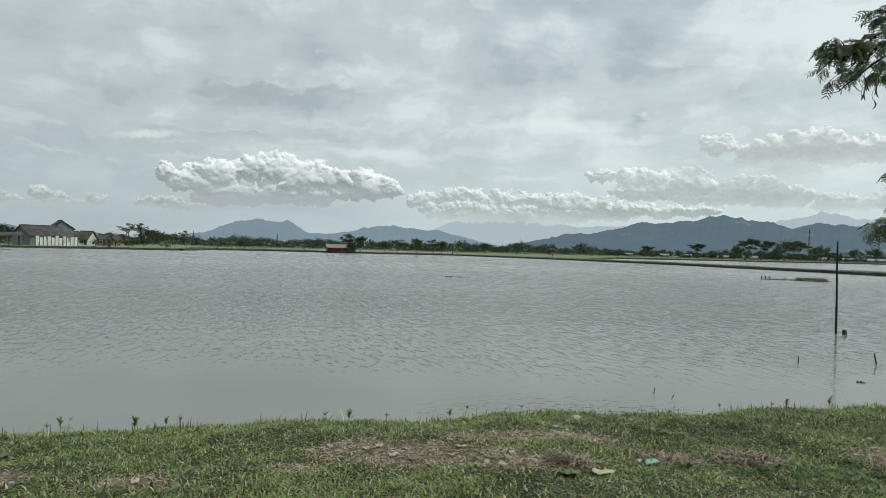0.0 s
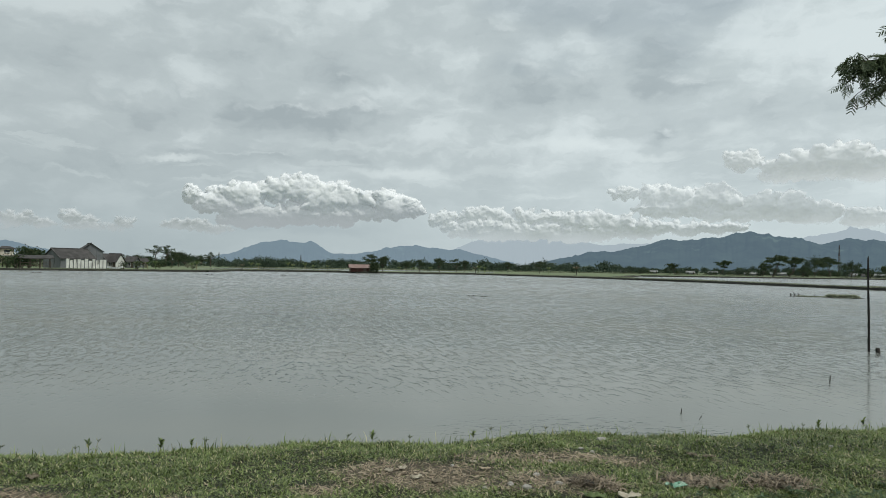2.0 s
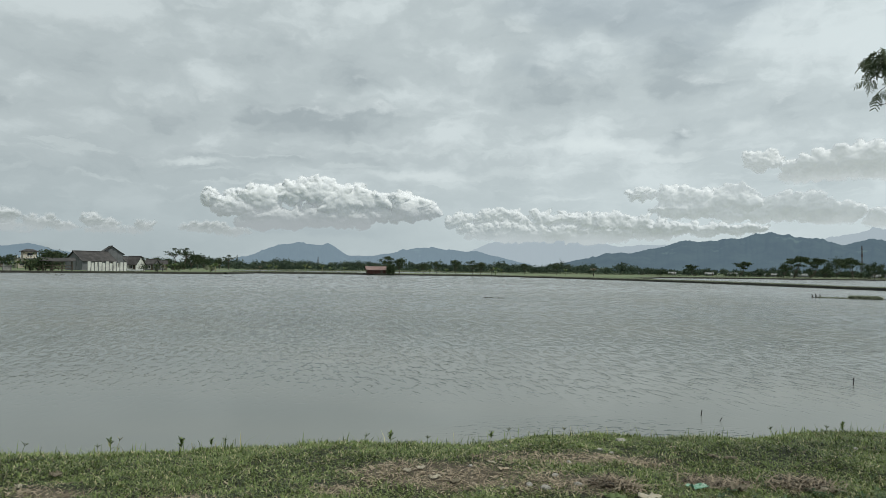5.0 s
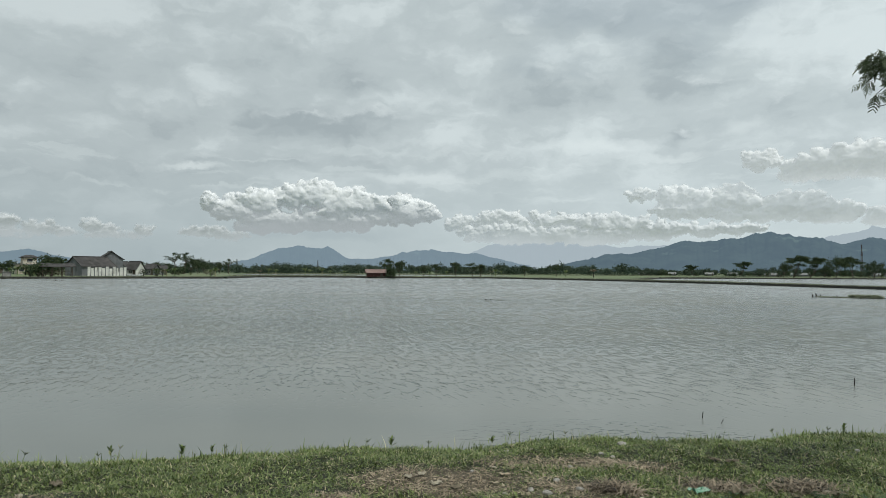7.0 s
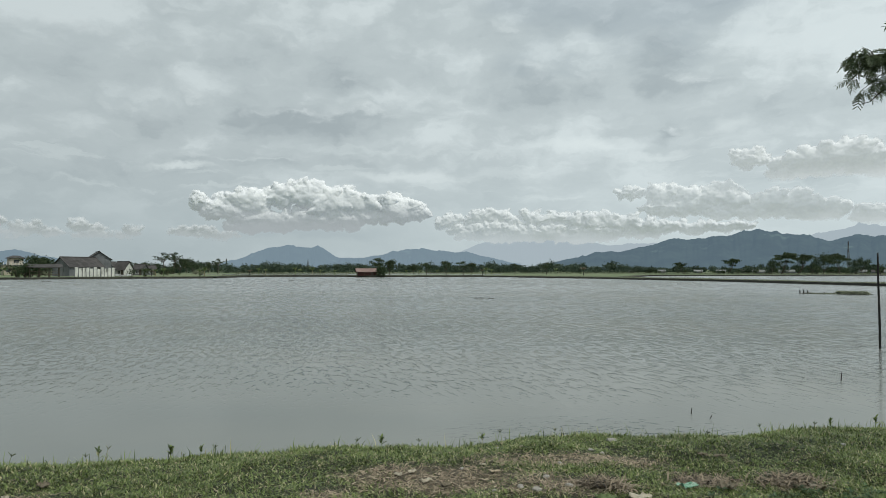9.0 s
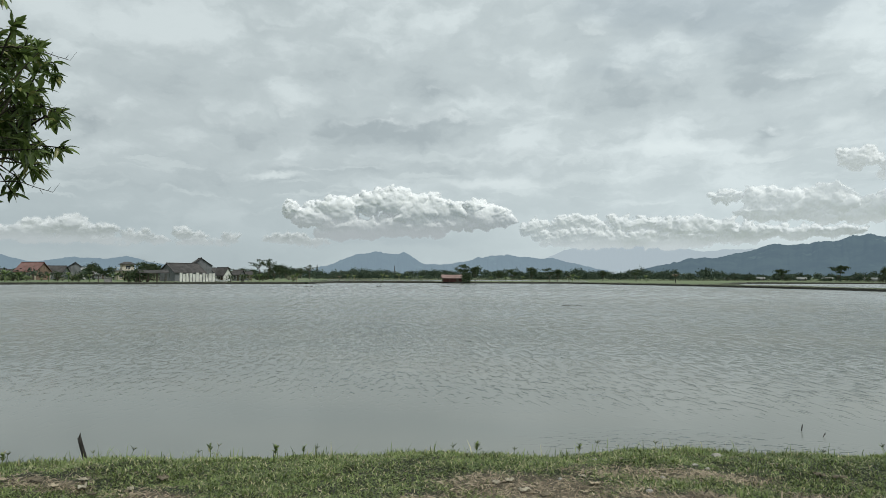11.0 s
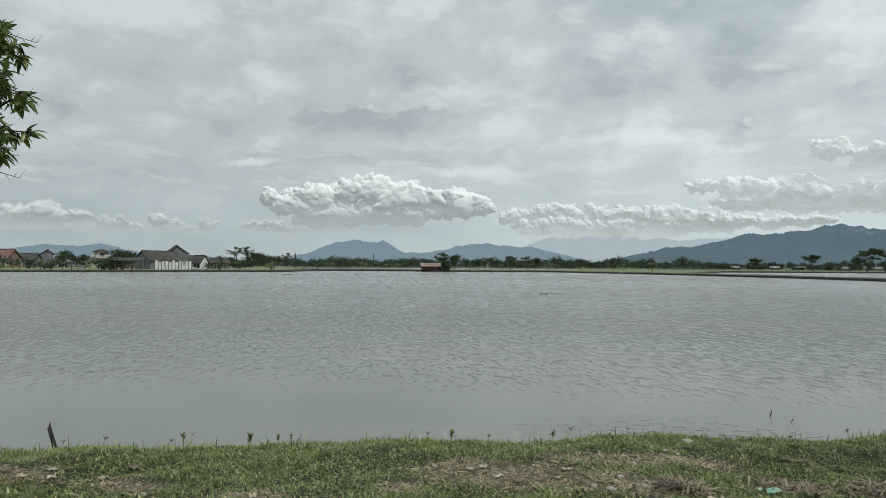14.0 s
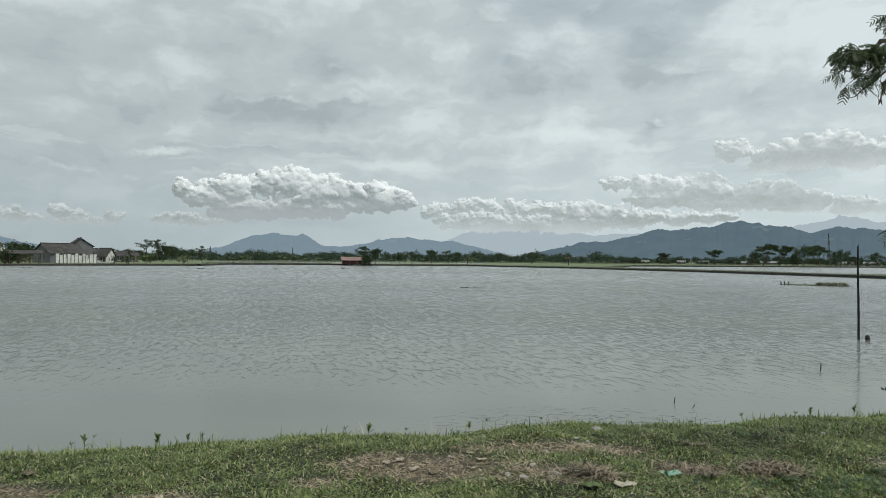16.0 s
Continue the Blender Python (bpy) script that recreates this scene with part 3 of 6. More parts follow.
x, y = scatter(600000, -8.6, 8.6, 3.9, 8.5)
s = shore(x) - y
patch = np.sin(1.3 * x + 0.7 * y) * np.sin(1.9 * y - 0.8 * x + 1.0) + 0.6 * np.sin(4.1 * x - 1.7 * y) * np.sin(3.7 * y + 2.3 * x)
keep = (s > -0.25) & (rng.random(len(x)) > bareness(x, y) * 0.62) & (np.abs(x + 0.5) < 1.0 + 0.92 * y) & (rng.random(len(x)) < 0.82 + 0.22 * patch)
x, y, s = x[keep], y[keep], s[keep]
clump = 0.5 + 0.5 * np.sin(3.1 * x + 1.1 * y) * np.sin(2.7 * y - 1.9 * x)
tuft = np.clip(np.sin(17 * x + 5 * y) * np.sin(19 * y - 7 * x), 0, 1)
edge = np.clip(1 - s / 0.55, 0, 1)
worn = 1 - 0.55 * bareness(x, y - 0.12)
h = rng.uniform(0.016, 0.040, len(x)) * (0.65 + 0.5 * clump + 0.5 * tuft) * worn + edge * rng.uniform(0.0, 0.075, len(x)) * (0.4 + 0.9 * clump)
v, t = blades(x, y, bank_height(x, y) - 0.004, h, rng.uniform(0.006, 0.012, len(x)), rng.uniform(0.25, 1.9, len(x)) * (1 - 0.5 * edge),
              rng.uniform(0, 2 * np.pi, len(x)))
tagged(new("grass", triangles("grass", v, t, GRASS)), "short green creeping grass on the pond bank", "grass", kind="stuff")

x, y = scatter(52000, -7.0, 7.0, -5.0, 4.2)
x, y = x[np.hypot(x, y) > 0.25], y[np.hypot(x, y) > 0.25]
v, t = blades(x, y, bank_height(x, y) - 0.004, rng.uniform(0.03, 0.075, len(x)), rng.uniform(0.010, 0.022, len(x)), rng.uniform(0.3, 1.8, len(x)), rng.uniform(0, 2 * np.pi, len(x)))
tagged(new("grass", triangles("grass", v, t, GRASS)), "short green grass on top of the bank", "grass", kind="stuff")

x, y = scatter(12000, -8.0, 8.5, 4.4, 8.6)
s = shore(x) - y
keep = (s > -0.15) & (s < 0.28)
x, y = x[keep], y[keep]
v, t = blades(x, y, bank_height(x, y) - 0.01, rng.uniform(0.06, 0.12, len(x)) + 0.10 * rng.random(len(x)) ** 3, rng.uniform(0.005, 0.010, len(x)),
              rng.uniform(0.1, 0.7, len(x)), rng.uniform(0, 2 * np.pi, len(x)))
tagged(new("tall_grass", triangles("tall_grass", v, t, GRASS)), "taller grass blades fringing the water's edge", "grass", kind="stuff")

x, y = scatter(170000, -8.0, 7.5, 3.0, 7.6)
b = bareness(x, y)
keep = (rng.random(len(x)) < 0.035 + b * 0.62) & (shore(x) - y > 0.1)
x, y = x[keep], y[keep]
v, t = blades(x, y, bank_height(x, y) + 0.002, rng.uniform(0.02, 0.055, len(x)), rng.uniform(0.003, 0.009, len(x)),
              rng.uniform(1.2, 2.6, len(x)), rng.uniform(0, 2 * np.pi, len(x)), 0.36)
tagged(new("dry_grass", triangles("dry_grass", v, t, STRAW)), "trampled dry straw-coloured grass on bare patches", "grass", kind="stuff")

x, y = scatter(60000, -8.0, 7.5, 3.9, 7.6)
keep = (rng.random(len(x)) < bareness(x, y) ** 1.5 * 0.62 + 0.012) & (shore(x) - y > 0.1)
x, y = x[keep], y[keep]
v, t = blades(x, y, bank_height(x, y) + 0.003, rng.uniform(0.010, 0.030, len(x)), rng.uniform(0.008, 0.026, len(x)), rng.uniform(1.5, 2.7, len(x)), rng.uniform(0, 2 * np.pi, len(x)), 0.36)
tagged(new("leaf_litter", triangles("leaf_litter", v, t, LITTER)), "chips of dry brown leaf litter on the worn soil", "leaf litter", kind="stuff")

for cx, cy, rx in ((1.70, 5.16, 0.30), (2.36, 5.14, 0.24), (0.92, 4.92, 0.20)):
    n = 300
    x, y = cx + rng.normal(0, rx * 0.45, n), cy + rng.normal(0, rx * 0.30, n)
    v, t = blades(x, y, bank_height(x, y) + 0.02 * np.exp(-((x - cx) / rx) ** 2), rng.uniform(0.03, 0.10, n), rng.uniform(0.006, 0.015, n),
                  rng.uniform(0.9, 2.2, n), rng.uniform(0, 2 * np.pi, n), 0.38)
    tagged(new("dead_grass_clump", triangles("dead_grass_clump", v, t, DEAD_ROOT)), "matted clump of reddish-brown dead grass on the bank", "dead grass",
           "dead grass clumps")
for name, line, count, top in (("dike_grass", LINE_RIGHT, 45000, 0.38), ("dike_grass", LINE_MID, 1500, 0.36), ("dike_grass", LINE_LEFT, 16000, 0.42),
                               ("dike_grass", LINE_BACK, 12000, 0.40)):
    pts = np.array([p[:2] for p in resample(line, 0.25)])
    k = rng.integers(0, len(pts), count)
    run = np.gradient(pts, axis=0)
    run /= np.linalg.norm(run, axis=1, keepdims=True)
    off = rng.uniform(-1.05, 1.05, count)
    x, y = pts[k, 0] + run[k, 1] * off, pts[k, 1] - run[k, 0] * off
    tuft = 0.5 + 0.5 * np.sin(0.35 * x) * np.sin(0.21 * y + 1)
    v, t = blades(x, y, top * (1 - 0.25 * np.clip(np.abs(off) - 0.4, 0, 1)) - 0.03, rng.uniform(0.08, 0.24, count) * (0.5 + 0.8 * tuft), rng.uniform(0.03, 0.07, count),
                  rng.uniform(0.2, 1.2, count), rng.uniform(0, 2 * np.pi, count))
    tagged(new(name, triangles(name, v, t, SEDGE if line is LINE_LEFT else DIKE_GRASS)), "rough grey-green grass growing along an earth dike", "grass", kind="stuff")

# ---- distant hills ----


def hills(name, dist, depth, ridge, rough, mat, label):
    """A range whose ridge rises and falls through a few (bearing, rise) degrees, with spurs in front, falling away before and behind."""
    az0, az1 = ridge[0][0], ridge[-1][0]
    n_a, n_d = int((az1 - az0) * 14), 16
    g = Geo()
    pts = []
    for q in range(n_d):
        f = q / (n_d - 1)
        fall = math.sin(min(1.0, f / 0.7) * math.pi / 2) if f <= 0.7 else math.cos((f - 0.7) / 0.3 * math.pi / 2)
        for k in range(n_a + 1):
            a_ = az0 + (az1 - az0) * k / n_a
            for (a0, e0), (a1, e1) in zip(ridge, ridge[1:]):
                if a0 <= a_ <= a1:
                    u = (a_ - a0) / (a1 - a0)
                    rise = e0 + (e1 - e0) * (u * 0.5 + u * u * (3 - 2 * u) * 0.5)
                    break
            d_ = dist + depth * (f - 0.7)
            grain = noise.fractal(Vector((a_ * 1.6, f * 2.0, dist * 0.01)), 0.9, 2.0, 6) * rough * (0.4 + 0.4 * rise)
            spur = noise.fractal(Vector((a_ * 0.8 + 7, f * 1.5, dist * 0.02)), 1.0, 2.0, 4) * 0.35 * math.sin(min(1.0, f / 0.7) * math.pi)
            z = math.tan(radians(max(0.02, rise + grain))) * d_ * max(0.0, fall * (1 + spur)) + 2 * fall
            pts.append(bearing(a_, d_, max(0.0, z)))
    g.add(pts, [(q * (n_a + 1) + k, q * (n_a + 1) + k + 1, (q + 1) * (n_a + 1) + k + 1, (q + 1) * (n_a + 1) + k)
                for q in range(n_d - 1) for k in range(n_a)])
    return solid(name, g, mat, label, "hills", "structure", smooth=True)


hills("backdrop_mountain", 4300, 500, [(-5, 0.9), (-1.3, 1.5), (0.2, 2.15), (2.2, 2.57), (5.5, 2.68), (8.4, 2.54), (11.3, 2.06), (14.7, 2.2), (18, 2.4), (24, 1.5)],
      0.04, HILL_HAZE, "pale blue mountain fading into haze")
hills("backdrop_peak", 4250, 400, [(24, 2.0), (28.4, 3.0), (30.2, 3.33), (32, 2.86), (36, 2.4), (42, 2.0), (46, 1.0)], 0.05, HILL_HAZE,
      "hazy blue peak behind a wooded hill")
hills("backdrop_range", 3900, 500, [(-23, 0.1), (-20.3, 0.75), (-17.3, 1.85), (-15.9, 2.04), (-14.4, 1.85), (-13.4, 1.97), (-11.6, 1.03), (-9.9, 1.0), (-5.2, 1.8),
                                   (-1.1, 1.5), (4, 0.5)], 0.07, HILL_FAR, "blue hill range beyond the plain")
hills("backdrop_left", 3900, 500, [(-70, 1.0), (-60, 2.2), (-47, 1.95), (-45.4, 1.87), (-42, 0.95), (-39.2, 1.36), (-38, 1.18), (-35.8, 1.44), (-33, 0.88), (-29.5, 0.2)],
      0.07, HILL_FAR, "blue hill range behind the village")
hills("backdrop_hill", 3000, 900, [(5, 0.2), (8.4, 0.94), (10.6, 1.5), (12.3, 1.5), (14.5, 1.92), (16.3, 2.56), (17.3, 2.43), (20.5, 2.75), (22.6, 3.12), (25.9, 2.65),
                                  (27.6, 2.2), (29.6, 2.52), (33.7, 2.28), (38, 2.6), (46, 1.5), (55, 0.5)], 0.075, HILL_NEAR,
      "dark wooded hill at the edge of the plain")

# ---- heaped clouds over the hills ----


def cloud_surface(name, shade, lit, melt_to, floor_z, top_z, share):
    """Cloud: white droplets with haze painted on as glow, strongest at the foot."""
    m = bpy.data.materials.new(name)
    m.use_nodes = True
    n = Nodes(m.node_tree)
    pos = n.node("ShaderNodeNewGeometry").outputs["Position"]
    height = n.node("ShaderNodeSeparateXYZ", None, i0=pos).outputs[2]
    wisp = n.noise(n.vec("MULTIPLY", pos, (1.0, 1.0, 1.8)), 0.006, 5.0, 0.6).outputs[0]
    grain = n.noise(pos, 0.02, 5.0, 0.6).outputs[0]
    level = n.math("MULTIPLY_ADD", n.math("SUBTRACT", wisp, 0.5), 0.9 * (top_z - floor_z), height)
    body = n.node("ShaderNodeBsdfDiffuse", None, Color=n.mix(n.step(grain, 0.3, 0.7), shade, lit))
    bump = n.node("ShaderNodeBump", None, Height=grain, Distance=5.0, Strength=0.5)
    n.tree.links.new(bump.outputs[0], body.inputs["Normal"])
    haze_glow = n.node("ShaderNodeEmission", None, Color=(*melt_to, 1.0), Strength=1.0)
    both = n.node("ShaderNodeMixShader", None, i0=n.step(level, floor_z, top_z, 0.97, share), i1=body.outputs[0], i2=haze_glow.outputs[0])
    thin = n.node("ShaderNodeAttribute")
    thin.attribute_name = "cover"
    seen = n.node("ShaderNodeMixShader", None, i0=thin.outputs["Fac"], i1=n.node("ShaderNodeBsdfTransparent").outputs[0], i2=both.outputs[0])
    n.node("ShaderNodeOutputMaterial", None, Surface=seen.outputs[0])
    return m


LATTICE = np.random.default_rng(3).random((128, 128))


def value_noise(x, y):
    i, j = np.floor(x).astype(int), np.floor(y).astype(int)
    u, v = x - i, y - j
    u, v = u * u * (3 - 2 * u), v * v * (3 - 2 * v)
    at = lambda p, q: LATTICE[p % 128, q % 128]
    return (at(i, j) * (1 - u) + at(i + 1, j) * u) * (1 - v) + (at(i, j + 1) * (1 - u) + at(i + 1, j + 1) * u) * v - 0.5


def fractal(x, y, octaves=4):
    return sum(value_noise(x * 2.03 ** k + 17 * k, y * 2.03 ** k + 31 * k) * 0.55 ** k for k in range(octaves))


def cumulus(dist, puffs, mat, label, seed, floor_el, crisp=0.10, fine=1.0):
    """A heap of cloud as one swelling sheet: each puff (bearing, height, half width, half height, in degrees) is a row of round heads
    that carry smaller heads on their crowns, those smaller ones again; a value on each point says how dense the cloud is there."""
    r = np.random.default_rng(seed)
    heads = []
    for a, e, ra, re in puffs:
        n = max(1, int(math.ceil(ra / re * 1.4)))
        for k in range(n):
            f = (k + 0.5) / n * 2 - 1
            big = re * r.uniform(0.78, 1.0) * (1 - 0.35 * abs(f) ** 3)
            c = (a + f * max(0.0, ra - 0.8 * re), e + r.normal(0, 0.10) * re)
            heads.append((*c, 0.0, big))
            for q in range(int(4 * fine + 1)):
                th = math.radians(r.uniform(-25, 205))
                mid = big * r.uniform(0.40, 0.70)
                c2 = (c[0] + math.cos(th) * big * 0.78, c[1] + math.sin(th) * big * 0.72)
                deep = r.uniform(-0.1, 0.55) * big
                heads.append((*c2, deep, mid))
                for w in range(int(3 * fine + 1)):
                    th = math.radians(r.uniform(-40, 220))
                    heads.append((c2[0] + math.cos(th) * mid * 0.85, c2[1] + math.sin(th) * mid * 0.80, deep + mid * r.uniform(0.0, 0.5), mid * r.uniform(0.34, 0.62)))
    heads = np.array(heads)
    g = 0.065
    aa = np.arange((heads[:, 0] - heads[:, 3]).min() - 0.8, (heads[:, 0] + heads[:, 3]).max() + 0.8, g)
    ee = np.arange((heads[:, 1] - heads[:, 3]).min() - 0.8, (heads[:, 1] + heads[:, 3]).max() + 0.8, g)
    A, E = np.meshgrid(aa, ee)
    wx = A + 0.42 * fractal(A * 0.9, E * 1.3) + 0.055 * fractal(A * 4.0 + 9, E * 4.5, 3)
    wy = E + 0.34 * fractal(A * 0.9 + 50, E * 1.3 + 20) + 0.055 * fractal(A * 4.0 + 70, E * 4.5 + 5, 3)
    mass, inside_ = np.zeros_like(A), np.full_like(A, -9.0)
    for ca, ce, deep, big in heads:
        j0, j1 = np.searchsorted(aa, (ca - big - 0.6, ca + big + 0.6))
        i0, i1 = np.searchsorted(ee, (ce - big - 0.6, ce + big + 0.6))
        d = np.hypot(wx[i0:i1, j0:j1] - ca, wy[i0:i1, j0:j1] - ce)
        mass[i0:i1, j0:j1] += np.where(d < big, np.exp(7.0 * (deep + np.sqrt(np.maximum(big * big - d * d, 0)))) - 1, 0)
        inside_[i0:i1, j0:j1] = np.maximum(inside_[i0:i1, j0:j1], big - d)
    lift = E - floor_el + 0.35 * fractal(A * 0.5 + 3, E * 1.6, 3)
    H = np.log1p(mass) / 7.0
    H = H * np.clip(0.25 + lift * 0.40, 0.25, 1.0) + 0.03 * fractal(A * 2.6, E * 3.0, 4)
    soft = crisp + 0.55 * np.clip(0.7 - lift, 0, 1)
    dense = np.clip((inside_ + 0.06 + 0.15 * fractal(A * 3.0 + 11, E * 3.6, 4)) / soft, 0, 1) * np.clip((lift + 0.35) / 0.8, 0, 1)
    dense = dense * dense * (3 - 2 * dense)
    per = dist * math.pi / 180
    way = dist - H * per
    ar = np.radians(A)
    v = np.stack([np.sin(ar) * way, np.cos(ar) * way, np.tan(np.radians(E)) * way + 2.0], -1).reshape(-1, 3)
    rows, cols = A.shape
    i, j = np.meshgrid(np.arange(rows - 1), np.arange(cols - 1), indexing="ij")
    k = (i * cols + j).ravel()
    flat_dense = dense.ravel()
    k = k[np.maximum.reduce([flat_dense[k], flat_dense[k + 1], flat_dense[k + cols], flat_dense[k + cols + 1]]) > 0.004]
    tris = np.concatenate([np.stack([k, k + 1, k + cols + 1], -1), np.stack([k, k + cols + 1, k + cols], -1)])
    used, tris = np.unique(tris, return_inverse=True)
    me = triangles("backdrop_cloud", v[used], tris.reshape(-1, 3), mat)
    me.attributes.new("cover", "FLOAT", "POINT").data.foreach_set("value", flat_dense[used].astype(np.float32))
    me.shade_smooth()
    return tagged(new("backdrop_cloud", me), label, "cloud", kind="structure")


def rise(el_, dist):
    return math.tan(radians(el_)) * dist


cumulus(4700, [(22.3, 8.71, 1.64, 0.75), (24.9, 7.94, 1.71, 0.61), (26.8, 8.07, 2.05, 1.09), (28.9, 8.35, 1.98, 1.23), (30.5, 7.61, 1.71, 1.16), (32.4, 7.79, 2.05, 1.16),
               (34.3, 7.54, 2.05, 1.02), (36.5, 7.29, 2.05, 1.02), (39.0, 7.2, 2.4, 1.1), (27.5, 7.2, 4.5, 0.6)],
        cloud_surface("thin_heap_cloud", (0.80, 0.82, 0.84), (0.95, 0.96, 0.96), (0.650, 0.708, 0.712), rise(6.2, 4700), rise(7.9, 4700), 0.52),
        "pale heaped cloud high over the hill", 1, 6.6)
cumulus(4750, [(13.1, 6.25, 1.36, 0.61), (15.7, 6.05, 1.71, 0.89), (18.2, 5.65, 2.05, 0.95), (20.6, 5.69, 2.05, 1.02), (22.4, 5.14, 1.36, 0.75), (23.8, 5.12, 1.43, 1.09),
               (26.0, 4.78, 2.05, 1.16), (27.7, 4.46, 1.36, 0.85), (30.8, 3.83, 2.05, 0.75), (32.7, 4.17, 1.53, 0.61), (34.8, 4.06, 2.05, 0.68), (38.0, 4.2, 2.4, 0.8),
               (17.0, 4.9, 3.6, 0.7), (22.0, 4.5, 4.0, 0.7)],
        cloud_surface("bright_heap_cloud", (0.80, 0.82, 0.84), (0.95, 0.96, 0.96), (0.620, 0.684, 0.692), rise(2.8, 4750), rise(4.9, 4750), 0.50),
        "bright heaped cloud bank over the wooded hill", 2, 3.3)
cumulus(3850, [(-2.3, 4.15, 1.36, 0.61), (0.4, 4.22, 1.43, 0.75), (2.0, 4.45, 1.36, 0.75), (3.8, 3.88, 1.36, 0.48), (5.5, 4.32, 1.71, 0.68), (7.7, 4.22, 1.36, 0.68),
               (9.9, 4.05, 2.05, 0.82), (12.2, 3.84, 1.71, 0.85), (14.8, 3.43, 2.05, 0.68), (17.0, 3.4, 2.05, 0.61), (19.4, 3.4, 2.05, 0.45), (21.2, 3.4, 1.71, 0.34),
               (1.5, 3.25, 4.5, 0.7), (7.0, 3.05, 5.0, 0.75), (12.0, 2.95, 4.0, 0.6), (3.0, 2.8, 5.0, 0.6), (8.0, 2.7, 4.0, 0.5)],
        cloud_surface("low_heap_cloud", (0.76, 0.78, 0.80), (0.93, 0.94, 0.94), (0.560, 0.624, 0.640), rise(2.1, 3850), rise(3.7, 3850), 0.50),
        "low bank of heaped cloud resting on the far mountain", 3, 1.75)
cumulus(4700, [(-41.8, 3.24, 1.7, 0.85), (-42.8, 2.86, 1.6, 0.65), (-39.6, 3.40, 1.3, 0.85), (-37.8, 3.28, 1.6, 0.72), (-35.2, 3.05, 1.3, 0.52), (-33.6, 2.85, 1.3, 0.36), (-39.0, 2.6, 4.0, 0.5),
               (-31.4, 3.35, 0.75, 0.56), (-30.4, 3.05, 0.9, 0.45), (-27.9, 3.15, 0.85, 0.38), (-30.0, 2.6, 2.4, 0.35), (-46.7, 2.8, 1.96, 0.57), (-44.5, 2.7, 1.63, 0.57), (-49.5, 2.9, 2.0, 0.7),
               (-23.2, 3.1, 1.7, 0.58), (-24.8, 3.12, 0.9, 0.36), (-21.5, 2.7, 2.2, 0.45)],
        cloud_surface("dim_heap_cloud", (0.60, 0.62, 0.64), (0.80, 0.81, 0.81), (0.470, 0.525, 0.540), rise(2.4, 4700), rise(3.7, 4700), 0.58),
        "small dim heaped clouds behind the village", 4, 1.9, 0.2)
# The grey base shade of this heap is painted with its melt_to glow.
cumulus(4200, [(-23.0, 5.45, 1.0, 0.66), (-20.9, 5.70, 1.3, 0.76), (-21.3, 4.80, 1.9, 0.85), (-18.9, 5.45, 1.8, 1.15), (-16.6, 6.10, 1.7, 1.22), (-14.2, 6.10, 1.8, 1.22),
               (-12.0, 5.60, 1.9, 1.30), (-9.6, 5.35, 1.8, 1.08), (-6.5, 5.35, 1.9, 1.15), (-4.7, 4.80, 1.1, 0.72), (-17.2, 4.1, 4.2, 0.9), (-11.9, 4.3, 5.0, 0.8),
               (-7.6, 4.45, 3.6, 0.55), (-18.2, 3.40, 3.2, 0.5), (-14.0, 3.65, 4.2, 0.45)],
        cloud_surface("great_heap_cloud", (0.78, 0.80, 0.82), (0.93, 0.94, 0.94), (0.410, 0.455, 0.473), rise(3.0, 4200), rise(6.0, 4200), 0.28),
        "great white heaped cloud with a flat grey base", 5, 2.45, 0.08, 1.2)

# ---- trees and plants ----


def at_bearing(az_, dist, z=0.3, turn=0.0, scale=1.0, tall=None):
    """A pose at a bearing, facing the bank, turned by that many degrees, with a size."""
    return (Matrix.Translation(bearing(az_, dist, z)) @ Matrix.Rotation(radians(turn - az_), 4, "Z")
            @ Matrix.Diagonal((scale, scale, tall or scale, 1)))


def leaf_cloud(r, centres, per, spread, size):
    """Small folded leaf sprays round a number of centres."""
    n = len(centres) * per
    c = np.repeat(np.array(centres), per, 0)
    p = c + r.normal(0, 1, (n, 3)) * np.array(spread)
    ax = r.normal(0, 1, (n, 3))
    ax /= np.linalg.norm(ax, axis=1, keepdims=True)
    bx = np.cross(ax, r.normal(0, 1, (n, 3)))
    bx /= np.linalg.norm(bx, axis=1, keepdims=True)
    s_ = r.uniform(0.6, 1.3, n)[:, None] * size
    v = np.stack([p - ax * s_, p - bx * s_ * 0.45, p + ax * s_, p + bx * s_ * 0.45 + np.cross(ax, bx) * s_ * 0.25], 1).reshape(-1, 3)
    k = (np.arange(n) * 4)[:, None]
    return v, np.concatenate([k + np.array([0, 1, 2]), k + np.array([0, 2, 3])], 1).reshape(-1, 3)


